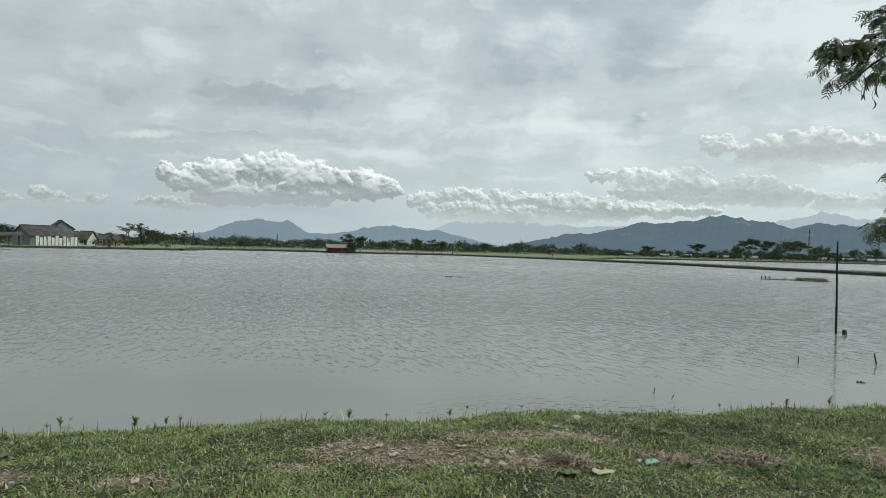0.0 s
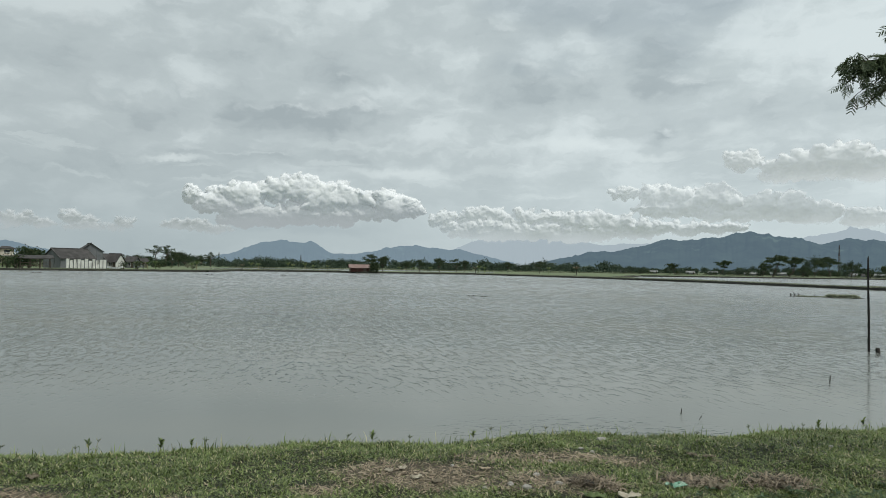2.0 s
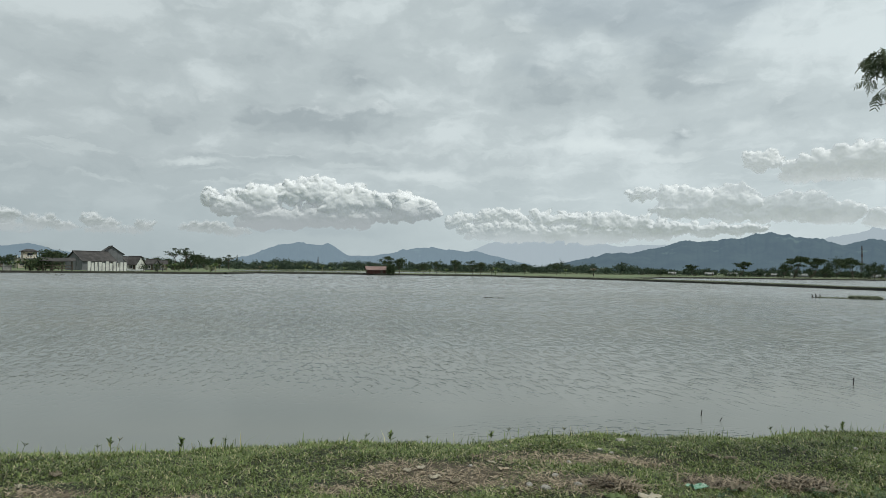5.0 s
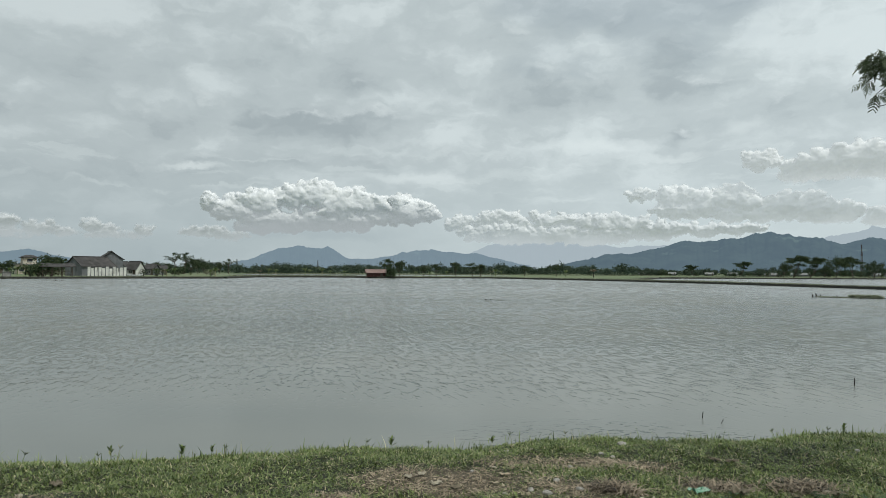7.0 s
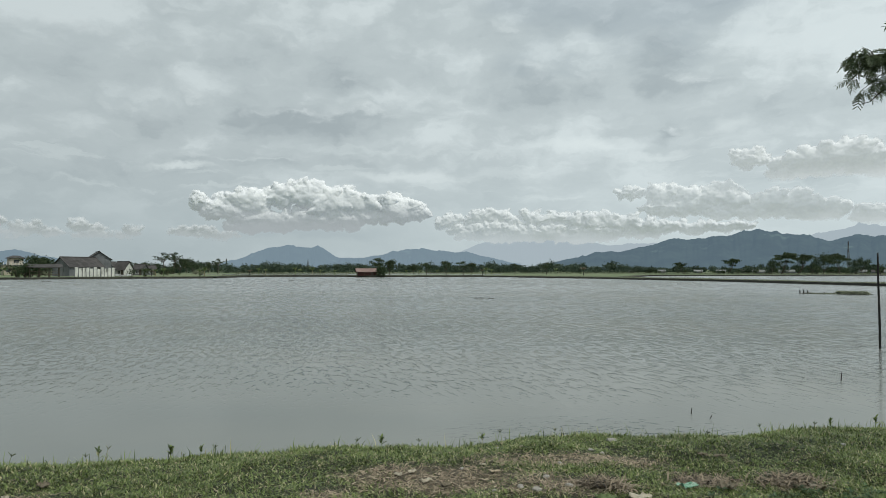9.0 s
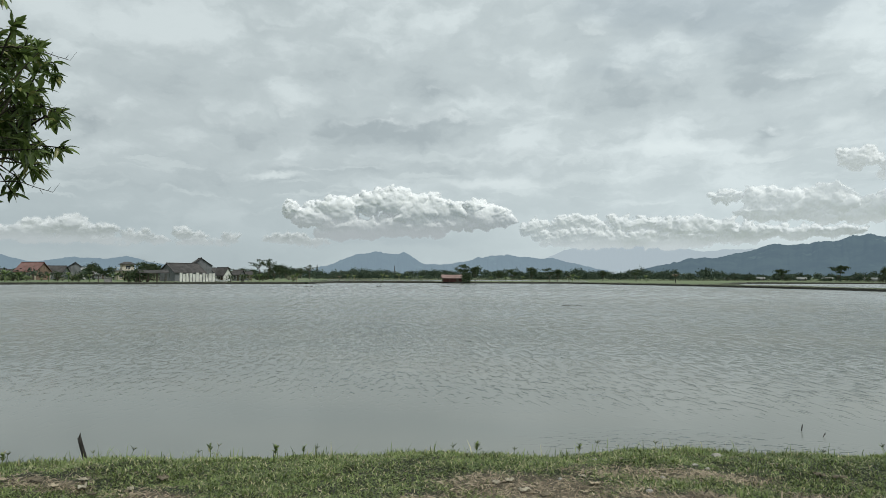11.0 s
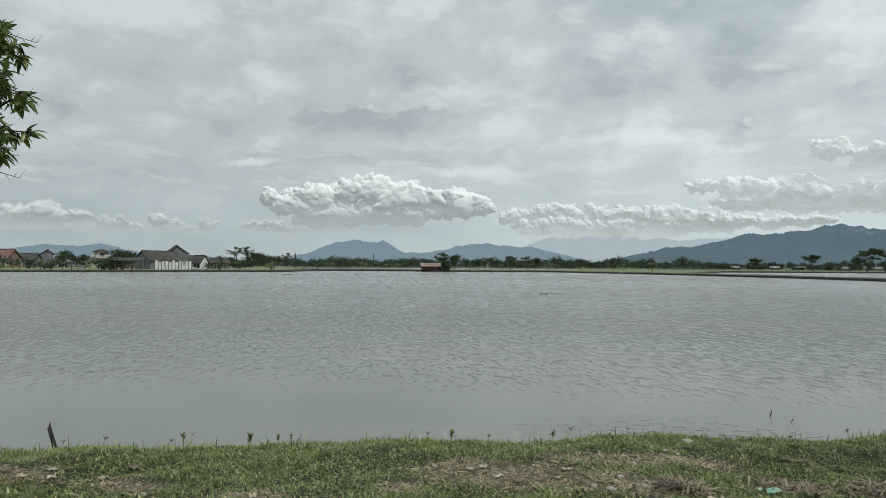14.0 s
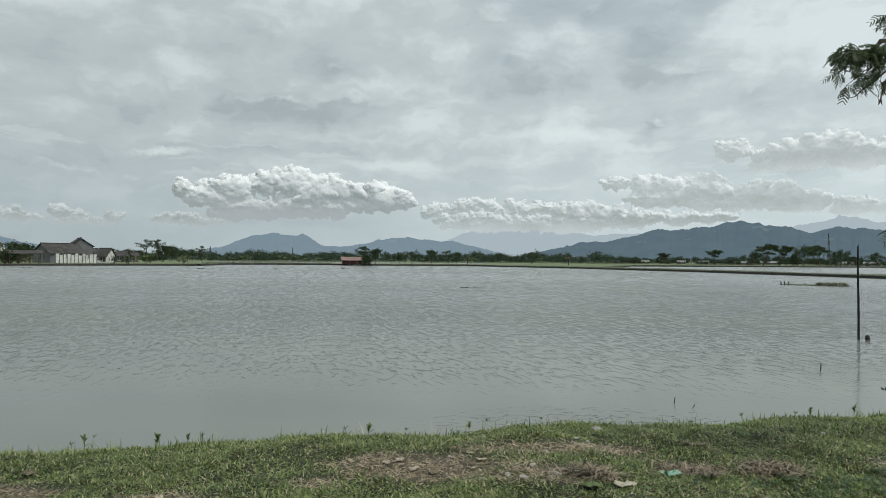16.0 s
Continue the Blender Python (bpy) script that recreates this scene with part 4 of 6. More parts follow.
def broadleaf(seed, height, spread, trunk_share, layered, label, per=34, leaf=0.17):
    """A tapered trunk with limbs and an uneven crown of leaf sprays."""
    r = np.random.default_rng(seed)
    ob = thing("tree", label, "tree")
    t = Geo()
    fork = height * trunk_share
    bend = r.normal(0, 0.06 * height, 2)
    t.tube([(0, 0, -0.2), (bend[0] * 0.4, bend[1] * 0.4, fork * 0.55), (bend[0], bend[1], fork)],
           [height * 0.034, height * 0.026, height * 0.020], 7)
    tips = []
    for k in range(int(r.integers(6, 9))):
        a_ = k * 2.4 + r.uniform(-0.4, 0.4)
        out = spread * r.uniform(0.45, 1.0)
        top = height * r.uniform(0.62, 0.97) if not layered else height * r.choice([0.68, 0.80, 0.93])
        end = Vector((bend[0] + math.cos(a_) * out, bend[1] + math.sin(a_) * out, top))
        mid = Vector((bend[0], bend[1], fork)).lerp(end, 0.5) + Vector((0, 0, -0.04 * height))
        t.tube([(bend[0], bend[1], fork * 0.95), mid, end], [height * 0.014, height * 0.009, height * 0.004], 5)
        for q in range(int(r.integers(3, 6))):
            w = r.normal(0, 1, 3) * np.array([0.26, 0.26, 0.10 if layered else 0.17]) * spread
            tips.append(np.array(end.lerp(mid, r.uniform(0, 0.5))) + w)
    tips += [np.array([bend[0], bend[1], height * 0.9]) + r.normal(0, 0.12 * spread, 3) for _ in range(4)]
    part("trunk", t, BARK, ob)
    v, f = leaf_cloud(r, tips, per, (0.17 * spread, 0.17 * spread, (0.07 if layered else 0.13) * spread), leaf)
    crown = new("crown", triangles("crown", v, f, CROWN))
    crown.parent = ob
    return ob


def place(proto, spots, label=None, group=""):
    """Puts a built thing at the first spot and copies of it at the others."""
    for k, m in enumerate(spots):
        if k == 0:
            ob = proto
            ob.matrix_basis = m
        else:
            ob = proto.copy()
            scene.collection.objects.link(ob)
            for child in proto.children:
                c_ = child.copy()
                scene.collection.objects.link(c_)
                c_.parent = ob
            ob.matrix_basis = m
        tagged(ob, label or "", group=group)


def spots(rows):
    return [at_bearing(az_, d_, 0.25, turn, s_) for az_, d_, s_, turn in rows]


# along the far dike and round the hut
place(broadleaf(11, 4.2, 1.7, 0.35, False, "bushy green tree on the far dike"),
      spots([(-7.3, 184, 1.0, 10), (-5.2, 190, 0.72, 80), (-2.4, 188, 0.98, 150), (3.5, 240, 0.9, 200), (-23.9, 310, 1.5, 30), (-0.3, 189, 0.86, 300)]),
      group="trees along the far dike")
place(broadleaf(12, 4.4, 2.0, 0.42, True, "spreading green tree on the far dike"),
      spots([(-0.95, 187, 0.92, 0), (-8.3, 190, 1.15, 90), (-4.1, 189, 0.85, 40), (-37.6, 182, 0.85, 20), (6.2, 232, 0.95, 120)]),
      group="trees along the far dike")
# the group of taller trees behind the second pond
place(broadleaf(13, 8.0, 3.3, 0.22, True, "tall layered tree behind the second pond", 95, 0.24),
      spots([(24.4, 262, 0.98, 0), (25.5, 268, 0.92, 70), (28.3, 270, 0.94, 160), (17.3, 300, 0.62, 220), (20.6, 292, 0.78, 30)]),
      group="trees behind the second pond")
place(broadleaf(14, 6.8, 3.6, 0.20, False, "dense dark tree behind the second pond", 85, 0.24),
      spots([(27.2, 266, 1.0, 0), (23.7, 275, 0.75, 50), (29.6, 280, 0.82, 130), (31.9, 290, 0.7, 200), (33.2, 285, 0.75, 240), (26.5, 290, 0.6, 90)]),
      group="trees behind the second pond")
# tall thin tree and garden trees by the village
place(broadleaf(15, 5.6, 1.7, 0.55, True, "tall sparse tree beside the village", 16, 0.17),
      spots([(-25.5, 290, 1.6, 0), (-24.9, 296, 1.65, 110), (-21.5, 300, 1.2, 60)]), group="village trees")
place(broadleaf(16, 3.6, 1.7, 0.22, False, "dark garden tree between village houses"),
      spots([(-37.9, 270, 1.6, 0), (-34.4, 240, 1.6, 80), (-33.7, 246, 1.5, 120), (-36.9, 270, 1.2, 200), (-24.4, 300, 1.75, 150), (-23.4, 310, 1.5, 10),
             (-26.9, 280, 1.2, 70), (-26.2, 290, 1.1, 300), (-38.3, 270, 1.1, 33), (-22.2, 320, 1.4, 99), (-28.0, 300, 1.3, 10), (-42.7, 300, 1.2, 45), (-47.9, 280, 1.1, 12), (-34.0, 235, 1.4, 200)]), group="village trees")


def shrub(seed, leaf_mat):
    r = np.random.default_rng(seed)
    ob = thing("shrub", "low green shrub in a village garden", "shrub", group="village shrubs")
    t = Geo()
    tips = []
    for k in range(6):
        a_ = k * 1.05 + r.uniform(-0.3, 0.3)
        end = Vector((math.cos(a_) * 0.6, math.sin(a_) * 0.6, r.uniform(0.7, 1.5)))
        t.tube([(0, 0, -0.1), end * 0.5, end], [0.05, 0.03, 0.012], 5)
        tips += [np.array(end), np.array(end) * 0.7]
    part("stem", t, BARK, ob)
    v, f = leaf_cloud(r, tips, 26, (0.28, 0.28, 0.25), 0.15)
    new("foliage", triangles("foliage", v, f, leaf_mat)).parent = ob
    return ob


r = np.random.default_rng(23)
hedge = [(-48.5, -42.6, 34), (-42.6, -37.5, 10), (-37.5, -33.5, 16), (-29.0, -22.5, 14)]
for seed, leaf_mat in ((21, BANANA), (22, CROWN), (24, SEDGE)):
    rows_ = []
    for a0, a1, n in hedge:
        clumps = r.uniform(a0, a1, max(2, n // 5))
        rows_ += [(r.choice(clumps) + r.normal(0, 0.28), r.uniform(200, 285), 0.45 + 1.0 * r.random() ** 2, r.uniform(0, 360)) for _ in range(n // 2)]
    place(shrub(seed, leaf_mat), spots(rows_))


place(shrub(28, CROWN), spots([(-35.5, 174, 1.5, 0), (-35.0, 171, 1.8, 60), (-34.6, 173, 1.6, 120), (-34.2, 178, 1.7, 200), (-40.3, 205, 1.5, 30), (-38.9, 200, 1.3, 90), (-43.1, 205, 1.4, 10),
                               (-46.9, 200, 1.5, 250), (-27.9, 178, 1.0, 40), (-26.9, 182, 1.2, 140)]), "tangled dark bush by the pond's village bank", "bushes by the village bank")
for seed, leaf_mat in ((26, CROWN), (27, WOODS)):
    place(shrub(seed, leaf_mat), spots([(float(r.uniform(12.5, 37.0)), float(r.uniform(292, 326)), float(r.uniform(0.7, 2.0)), float(r.uniform(0, 360))) for _ in range(30)]),
          "bushy dark shrub among the farm buildings", "shrubs at the hill's foot")


def banana(seed, leaf_mat, label, upright):
    """A leafy false stem with long arching leaves, split along their edges."""
    r = np.random.default_rng(seed)
    ob = thing("banana_plant", label, "plant", group="banana plants")
    part("stem", Geo().tube([(0, 0, -0.1), (0.03, 0, 0.8), (0.05, 0.02, 1.5)], [0.12, 0.10, 0.06], 8), BAMBOO if leaf_mat is DEADLEAF else BANANA, ob)
    for k in range(8):
        a_, rise, length = k * 2.4 + r.uniform(-0.3, 0.3), r.uniform(0.6, 1.5) * upright, r.uniform(1.2, 1.8)
        g = Geo()
        d_ = Vector((math.cos(a_), math.sin(a_), 0))
        side = Vector((-d_.y, d_.x, 0))
        last = None
        for q in range(8):
            f = q / 7
            p = Vector((0.05, 0.02, 1.4)) + d_ * (length * f * (0.50 if rise > 0.9 else 0.75)) + Vector((0, 0, rise * length * (f - 0.55 * f * f)))
            w = 0.26 * math.sin(math.pi * min(1, 0.12 + f * 0.9)) * r.uniform(0.75, 1.1)
            row = [p - side * w + Vector((0, 0, -0.10 * w / 0.26)), p, p + side * w + Vector((0, 0, -0.10 * w / 0.26))]
            if last:
                g.add(last + row, [(0, 1, 4, 3), (1, 2, 5, 4)])
            last = row
        part("leaf", g, leaf_mat, ob)
    return ob


place(banana(31, BANANA, "green banana plant with arching leaves by the field", 1.0),
      spots([(-22.55, 166, 1.05, 0), (-22.9, 167, 0.85, 90), (-36.3, 220, 1.1, 20), (-45.2, 215, 1.1, 70), (-46.4, 212, 1.1, 120), (-44.1, 218, 1.2, 200), (-27.0, 190, 0.9, 10), (-35.2, 200, 1.1, 130), (-34.7, 205, 1.2, 60), (-36.8, 210, 1.0, 250), (-18.3, 196, 1.05, 30), (-17.7, 198, 0.9, 150), (-15.3, 196, 1.15, 80), (-14.9, 198, 0.9, 200),
             (-13.9, 196, 1.1, 40), (-13.2, 199, 0.8, 170), (-12.0, 198, 0.8, 220), (1.0, 200, 1.1, 10), (1.5, 203, 0.9, 60), (7.0, 222, 1.0, 100),
             (-47.6, 190, 1.1, 20), (-46.0, 186, 1.3, 140), (-44.6, 188, 1.0, 60), (-43.6, 184, 1.3, 200), (-42.8, 190, 1.1, 310), (-40.9, 196, 1.0, 75), (-39.6, 192, 1.1, 160),
             (-38.2, 190, 0.9, 220), (-26.2, 184, 0.9, 40), (-25.6, 186, 1.0, 120), (-34.9, 176, 1.0, 15), (-35.4, 178, 1.1, 100),
             (-3.2, 194, 0.8, 130), (-4.7, 196, 0.75, 260), (-5.9, 192, 0.75, 310)]))
place(banana(32, DEADLEAF, "withered banana plant with drooping leaves", 0.75),
      spots([(9.3, 205, 1.2, 0), (0.7, 206, 0.9, 80), (-19.0, 200, 0.8, 120), (-26.5, 186, 0.8, 200), (-46.9, 216, 1.0, 30), (-35.8, 205, 1.1, 90)]))

# far woods across the plain: joined, too many to count
r = np.random.default_rng(41)
centres = []
for k in range(620):
    a_ = r.uniform(-27, 36)
    d_ = r.uniform(330, 700)
    tall = (r.uniform(3.2, 6.4) + 3.0 * r.random() ** 5) * (d_ / 430) ** 0.55 * (0.85 + 0.3 * math.sin(a_ * 1.7) * math.sin(a_ * 0.63 + 1))
    if a_ > 13:
        tall *= 0.62
        d_ = max(d_, 430)
    w = tall * r.uniform(0.30, 0.52)
    base = bearing(a_, d_)
    for q in range(16):
        u = r.normal(size=3)
        u *= r.random() ** 0.4 / np.linalg.norm(u)
        centres.append((base.x + u[0] * w, base.y + u[1] * w, tall * (0.60 + 0.36 * u[2])))
    for q in range(5):
        centres.append((base.x + r.normal(0, 3.5), base.y + r.normal(0, 3.5), r.uniform(0.3, 1.7)))
for k in range(160):
    a_, d_ = r.uniform(-60, -27), r.uniform(250, 420)
    base, tall = bearing(a_, d_), r.uniform(2.5, 4.8)
    for q in range(5):
        centres.append((base.x + r.normal(0, 1.4), base.y + r.normal(0, 1.4), tall * r.uniform(0.2, 0.95)))
v, f = leaf_cloud(r, centres, 10, (0.85, 0.85, 0.65), 0.58)
tagged(new("far_woods", triangles("far_woods", v, f, WOODS)), "dark green line of far trees across the plain", "woods", kind="stuff")

# rows of low vegetable plants and reeds in the fields behind the far dike
x, y, hgt = [], [], []
for line_d, a0, a1, step, tall in ((205, -21.5, -10.8, 0.16, 0.55), (214, -21.0, -11.0, 0.16, 0.5), (322, -20, 12, 0.10, 0.6), (300, -20, 34, 0.10, 0.8)):
    for a_ in np.arange(a0, a1, step):
        p = bearing(a_ + r.normal(0, 0.02), line_d + r.normal(0, 0.6))
        for q in range(7):
            x.append(p.x + r.normal(0, 0.16)), y.append(p.y + r.normal(0, 0.16)), hgt.append(tall * r.uniform(0.6, 1.2))
x, y, hgt = np.array(x), np.array(y), np.array(hgt)
v, t = blades(x, y, np.full(len(x), 0.2), hgt, np.full(len(x), 0.16), rng.uniform(0.3, 1.0, len(x)), rng.uniform(0, 6.28, len(x)))
tagged(new("field_crop", triangles("field_crop", v, t, SEDGE)), "rows of low green crop plants in the far fields", "crop", kind="stuff")

# ---- houses ----


def house(az_, dist, length, width, wall_h, roof_h, turn, walls, roof, label, windows=2, gable=None, overhang=0.35, group="village houses", size=1.0):
    """A gabled house: four walls, two gables, two roof slopes with thickness, ridge, windows and a door. Its ridge runs along x."""
    ob = thing("house", label, "house", at_bearing(az_, dist, 0.25, turn, size), group)
    hl, hw, th = length / 2, width / 2, 0.15
    for sy_ in (-1, 1):
        part("wall", Geo().box((0, sy_ * (hw - th / 2), wall_h / 2), (length, th, wall_h)), walls, ob)
    for sx_ in (-1, 1):
        x_ = sx_ * (hl - th / 2)
        g = Geo().box((x_, 0, wall_h / 2), (th, width - 2 * th - 0.004, wall_h))
        g.add([(x_ + e * th / 2, y_, z_) for e in (-1, 1) for y_, z_ in ((-hw, wall_h + 0.002), (hw, wall_h + 0.002), (0, wall_h + roof_h))],
              [(0, 1, 2), (5, 4, 3), (0, 3, 4, 1), (1, 4, 5, 2), (2, 5, 3, 0)])
        part("gable", g, gable or walls, ob)
    rise = roof_h / hw
    for sy_ in (-1, 1):
        lx = hl + overhang
        pts = []
        for q in range(5):
            f = q / 4
            yy = sy_ * (hw + overhang) * f
            zz = wall_h + roof_h + 0.06 - rise * abs(yy) - 0.03 * math.sin(f * math.pi)
            pts += [(-lx, yy, zz), (lx, yy, zz), (-lx, yy, zz + 0.12), (lx, yy, zz + 0.12)]
        fs = []
        for q in range(4):
            k = q * 4
            fs += [(k, k + 1, k + 5, k + 4), (k + 2, k + 6, k + 7, k + 3), (k, k + 4, k + 6, k + 2), (k + 1, k + 3, k + 7, k + 5)]
        fs += [(0, 2, 3, 1), (16, 17, 19, 18)]
        part("roof", Geo().add(pts, fs), roof, ob)
    part("ridge", Geo().tube([(-hl - overhang, 0, wall_h + roof_h + 0.20), (hl + overhang, 0, wall_h + roof_h + 0.20)], [0.12, 0.12], 6), roof, ob)
    for k in range(windows):
        x_ = -hl + length * (k + 1) / (windows + 1)
        wn = part("window", Geo().box((0, 0, 0), (1.0, 0.05, 0.9)), GLASS_DARK, ob, m=Matrix.Translation((x_, -hw - 0.02, wall_h * 0.55)))
        for fx, fz, w_, h_ in ((-0.52, 0, 0.08, 1.06), (0.52, 0, 0.08, 1.06), (0, 0.49, 0.96, 0.08), (0, -0.49, 0.96, 0.08), (0, 0, 0.05, 0.90)):
            part("frame", Geo().box((fx, -0.02, fz), (w_, 0.09, h_)), WALL_WHITE, wn)
    part("door", Geo().box((hl * 0.62 if windows == 1 else hl - 0.7, -hw - 0.02, 1.0), (0.8, 0.06, 2.0)), TIMBER, ob)
    return ob


house(-31.6, 196, 8.6, 6.0, 2.3, 2.05, 36, WALL_GREY, TILE_DARK, "long grey house with a dark tiled roof by the pond", 3, size=1.1)
house(-30.3, 204, 8.0, 5.4, 4.2, 1.9, 96, WALL_GREY, TILE_DARK, "tall grey gabled house behind a white wall", 2, size=1.06)
house(-28.5, 206, 3.8, 4.0, 2.1, 2.2, -38, WALL_WHITE, TILE_DARK, "small white house with a steep dark roof", 1, size=0.9)
house(-27.3, 222, 3.0, 3.4, 1.9, 1.3, -30, WALL_GREY, TILE_DARK, "small grey house with a low dark roof", 1, size=1.0)
house(-26.6, 240, 3.0, 3.0, 1.9, 1.0, 12, WALL_GREY, TILE_DARK, "low grey outhouse at the village edge", 1)
house(-29.3, 230, 4.0, 4.0, 2.4, 1.6, 60, WALL_GREY, TILE_DARK, "grey shed roof between the houses", 1)
for az_, dist, ln, turn, sz_ in ((-48.3, 300, 5.2, 22, 1.1), (-47.3, 330, 5.0, -30, 1.05), (-46.4, 310, 4.2, 26, 1.1), (-45.6, 350, 5.0, -35, 1.1),
                                 (-44.8, 320, 4.2, 18, 1.05), (-44.0, 345, 5.2, -20, 1.1), (-43.2, 325, 4.0, 40, 1.0), (-50.0, 300, 6.0, 5, 1.1), (-45.1, 370, 5.0, 70, 1.1)):
    house(az_, dist, ln, 4.6, 2.1, 1.6, turn, WALL_WHITE, TILE_DARK, "low white house with a dark roof behind shrubs", 2, size=sz_)
house(-41.9, 268, 6.0, 5.6, 2.3, 2.2, -38, WALL_CREAM, TILE_RED, "house with a red tiled roof and bare brick gable", 2, WALL_BRICK, size=1.28)
house(-40.4, 285, 5.6, 5.0, 2.2, 1.8, -24, WALL_GREY, TILE_DARK, "grey house with a dark tiled roof", 2, size=1.2)
house(-39.15, 295, 7.0, 5.6, 3.2, 1.9, 88, WALL_GREY, TILE_DARK, "grey gabled house facing the pond", 2, size=1.25)
house(-38.4, 280, 2.6, 3.0, 2.8, 0.6, 0, WALL_WHITE, TIN, "small pale house with a flat tin roof", 1, size=1.2)
house(-37.6, 300, 4.0, 4.0, 1.8, 1.0, 10, WALL_GREY, TIN, "low grey shed with a tin roof", 1, size=1.1)
# scattered roofs at the foot of the hill, behind the second pond
for az_, dist, ln, turn, rf in ((18.4, 330, 5, 10, TIN), (22.9, 318, 8, 5, TIN), (30.6, 330, 6, 12, TILE_DARK), (31.6, 326, 7, -10, TIN),
                                (32.7, 335, 6, 20, TIN), (33.7, 328, 7, 0, TIN), (15.6, 350, 5, 0, TIN), (35.0, 330, 8, 8, TIN), (21.9, 322, 4, 20, TILE_DARK), (24.9, 345, 12, 3, TIN), (29.7, 350, 5, -8, TIN), (31.1, 352, 6, 5, TIN), (33.2, 356, 5, 12, TIN), (20.1, 340, 6, -5, TIN), (13.2, 360, 4, 8, TIN)):
    house(az_, dist, ln, 4.0, 1.3, 0.9, turn, WALL_GREY, rf, "low grey farm building with a metal roof at the hill's foot", 0, size=0.68, group="farm buildings")


def villa(az_, dist):
    """Two storeys with a balcony and a small hipped roof."""
    ob = thing("house", "two-storey cream house with balcony and hipped roof", "house", at_bearing(az_, dist, 0.25, 8, 1.12), "village houses")
    part("ground_storey", Geo().box((0, 0, 1.4), (5.8, 5.0, 2.8)), WALL_CREAM, ob)
    part("floor_slab", Geo().box((0, -0.4, 2.9), (6.4, 6.2, 0.18)), CONCRETE, ob)
    part("upper_storey", Geo().box((0.4, 0.3, 3.94), (3.6, 4.0, 1.9)), WALL_CREAM, ob)
    part("roof", Geo().add([(-1.9, -2.2, 4.9), (2.7, -2.2, 4.9), (2.7, 2.8, 4.9), (-1.9, 2.8, 4.9), (-1.9, -2.2, 5.02), (2.7, -2.2, 5.02), (2.7, 2.8, 5.02),
                            (-1.9, 2.8, 5.02), (-0.4, 0.3, 5.75), (1.2, 0.3, 5.75)],
                           [(3, 2, 1, 0), (0, 1, 5, 4), (1, 2, 6, 5), (2, 3, 7, 6), (3, 0, 4, 7), (4, 5, 9, 8), (5, 6, 9), (6, 7, 8, 9), (7, 4, 8)]), TILE_DARK, ob)
    for x_ in np.linspace(-3.0, 3.0, 9):
        part("baluster", Geo().box((x_, -3.3, 3.38), (0.10, 0.10, 0.76)), WALL_WHITE, ob)
    part("rail", Geo().box((0, -3.3, 3.80), (6.3, 0.14, 0.08)), WALL_WHITE, ob)
    for x_, z_ in ((-1.7, 1.5), (1.7, 1.5)):
        wn = part("window", Geo().box((0, 0, 0), (1.2, 0.06, 1.2)), GLASS_DARK, ob, m=Matrix.Translation((x_, -2.53, z_)))
        part("frame", Geo().box((0, -0.02, 0.66), (1.4, 0.10, 0.12)), WALL_WHITE, wn)
        part("sill", Geo().box((0, -0.04, -0.66), (1.4, 0.16, 0.10)), WALL_WHITE, wn)
    part("window", Geo().box((0.4, -1.74, 4.0), (1.4, 0.06, 1.0)), GLASS_DARK, ob)
    part("door", Geo().box((0.0, -2.53, 1.05), (0.9, 0.06, 2.1)), TIMBER, ob)
    for x_ in (-2.9, 2.9):
        part("column", Geo().box((x_, -3.2, 1.4), (0.22, 0.22, 2.8)), WALL_CREAM, ob)


villa(-35.7, 262)


def open_shed(az_, dist):
    """A lean-to roof on posts with rails."""
    ob = thing("open_shed", "open shed of dark timber with a sagging roof by the pond", "shed", at_bearing(az_, dist, 0.3, 4, 1.3))
    for x_ in (-2.2, -0.75, 0.75, 2.2):
        for y_ in (-1.1, 1.1):
            part("post", Geo().tube([(x_, y_, -0.1), (x_ + 0.03, y_, 1.0), (x_, y_, 1.75 + 0.25 * (y_ > 0))], [0.07, 0.065, 0.06], 7), TIMBER, ob)
    for z_ in (0.45, 0.95):
        part("rail", Geo().tube([(-2.3, -1.18, z_), (0, -1.2, z_ - 0.03), (2.3, -1.18, z_)], [0.05, 0.05, 0.05], 6), TIMBER, ob)
    g = Geo()
    pts, fs = [], []
    for q in range(7):
        x_ = -2.7 + q * 0.9
        sag = -0.12 * math.sin(q / 6 * math.pi)
        pts += [(x_, -1.6, 1.72 + sag), (x_, 1.6, 2.25 + sag), (x_, -1.6, 1.84 + sag), (x_, 1.6, 2.37 + sag)]
    for q in range(6):
        k = q * 4
        fs += [(k, k + 1, k + 5, k + 4), (k + 2, k + 6, k + 7, k + 3), (k, k + 4, k + 6, k + 2), (k + 1, k + 3, k + 7, k + 5)]
    part("roof", g.add(pts, fs + [(0, 2, 3, 1), (24, 25, 27, 26)]), TILE_DARK, ob)


open_shed(-33.8, 172)

# the stained white compound wall in front of the grey houses
ob = thing("boundary_wall", "white compound wall with dark stains and pillars", "wall", at_bearing(-30.45, 184, 0.25, 4, 1.08))
for k in range(11):
    x_ = -3.7 + k * 0.74
    tall = 2.05 + 0.22 * math.sin(k * 2.7 + 1)
    part("panel", Geo().box((x_, 0, tall / 2 - 0.05), (0.64 - 0.08 * (k % 3 == 1), 0.12, tall)), WALL_WHITE, ob)
for k in range(12):
    part("pillar", Geo().box((-4.07 + k * 0.74, -0.02, 1.05), (0.16, 0.2, 2.2 + 0.2 * math.sin(k * 1.9)), 0.0, 0.92), WALL_GREY, ob)
g = Geo().box((0, 0, 0.55), (1.5, 1.1, 1.1)).box((0, 0, 1.15), (1.7, 1.3, 0.1))
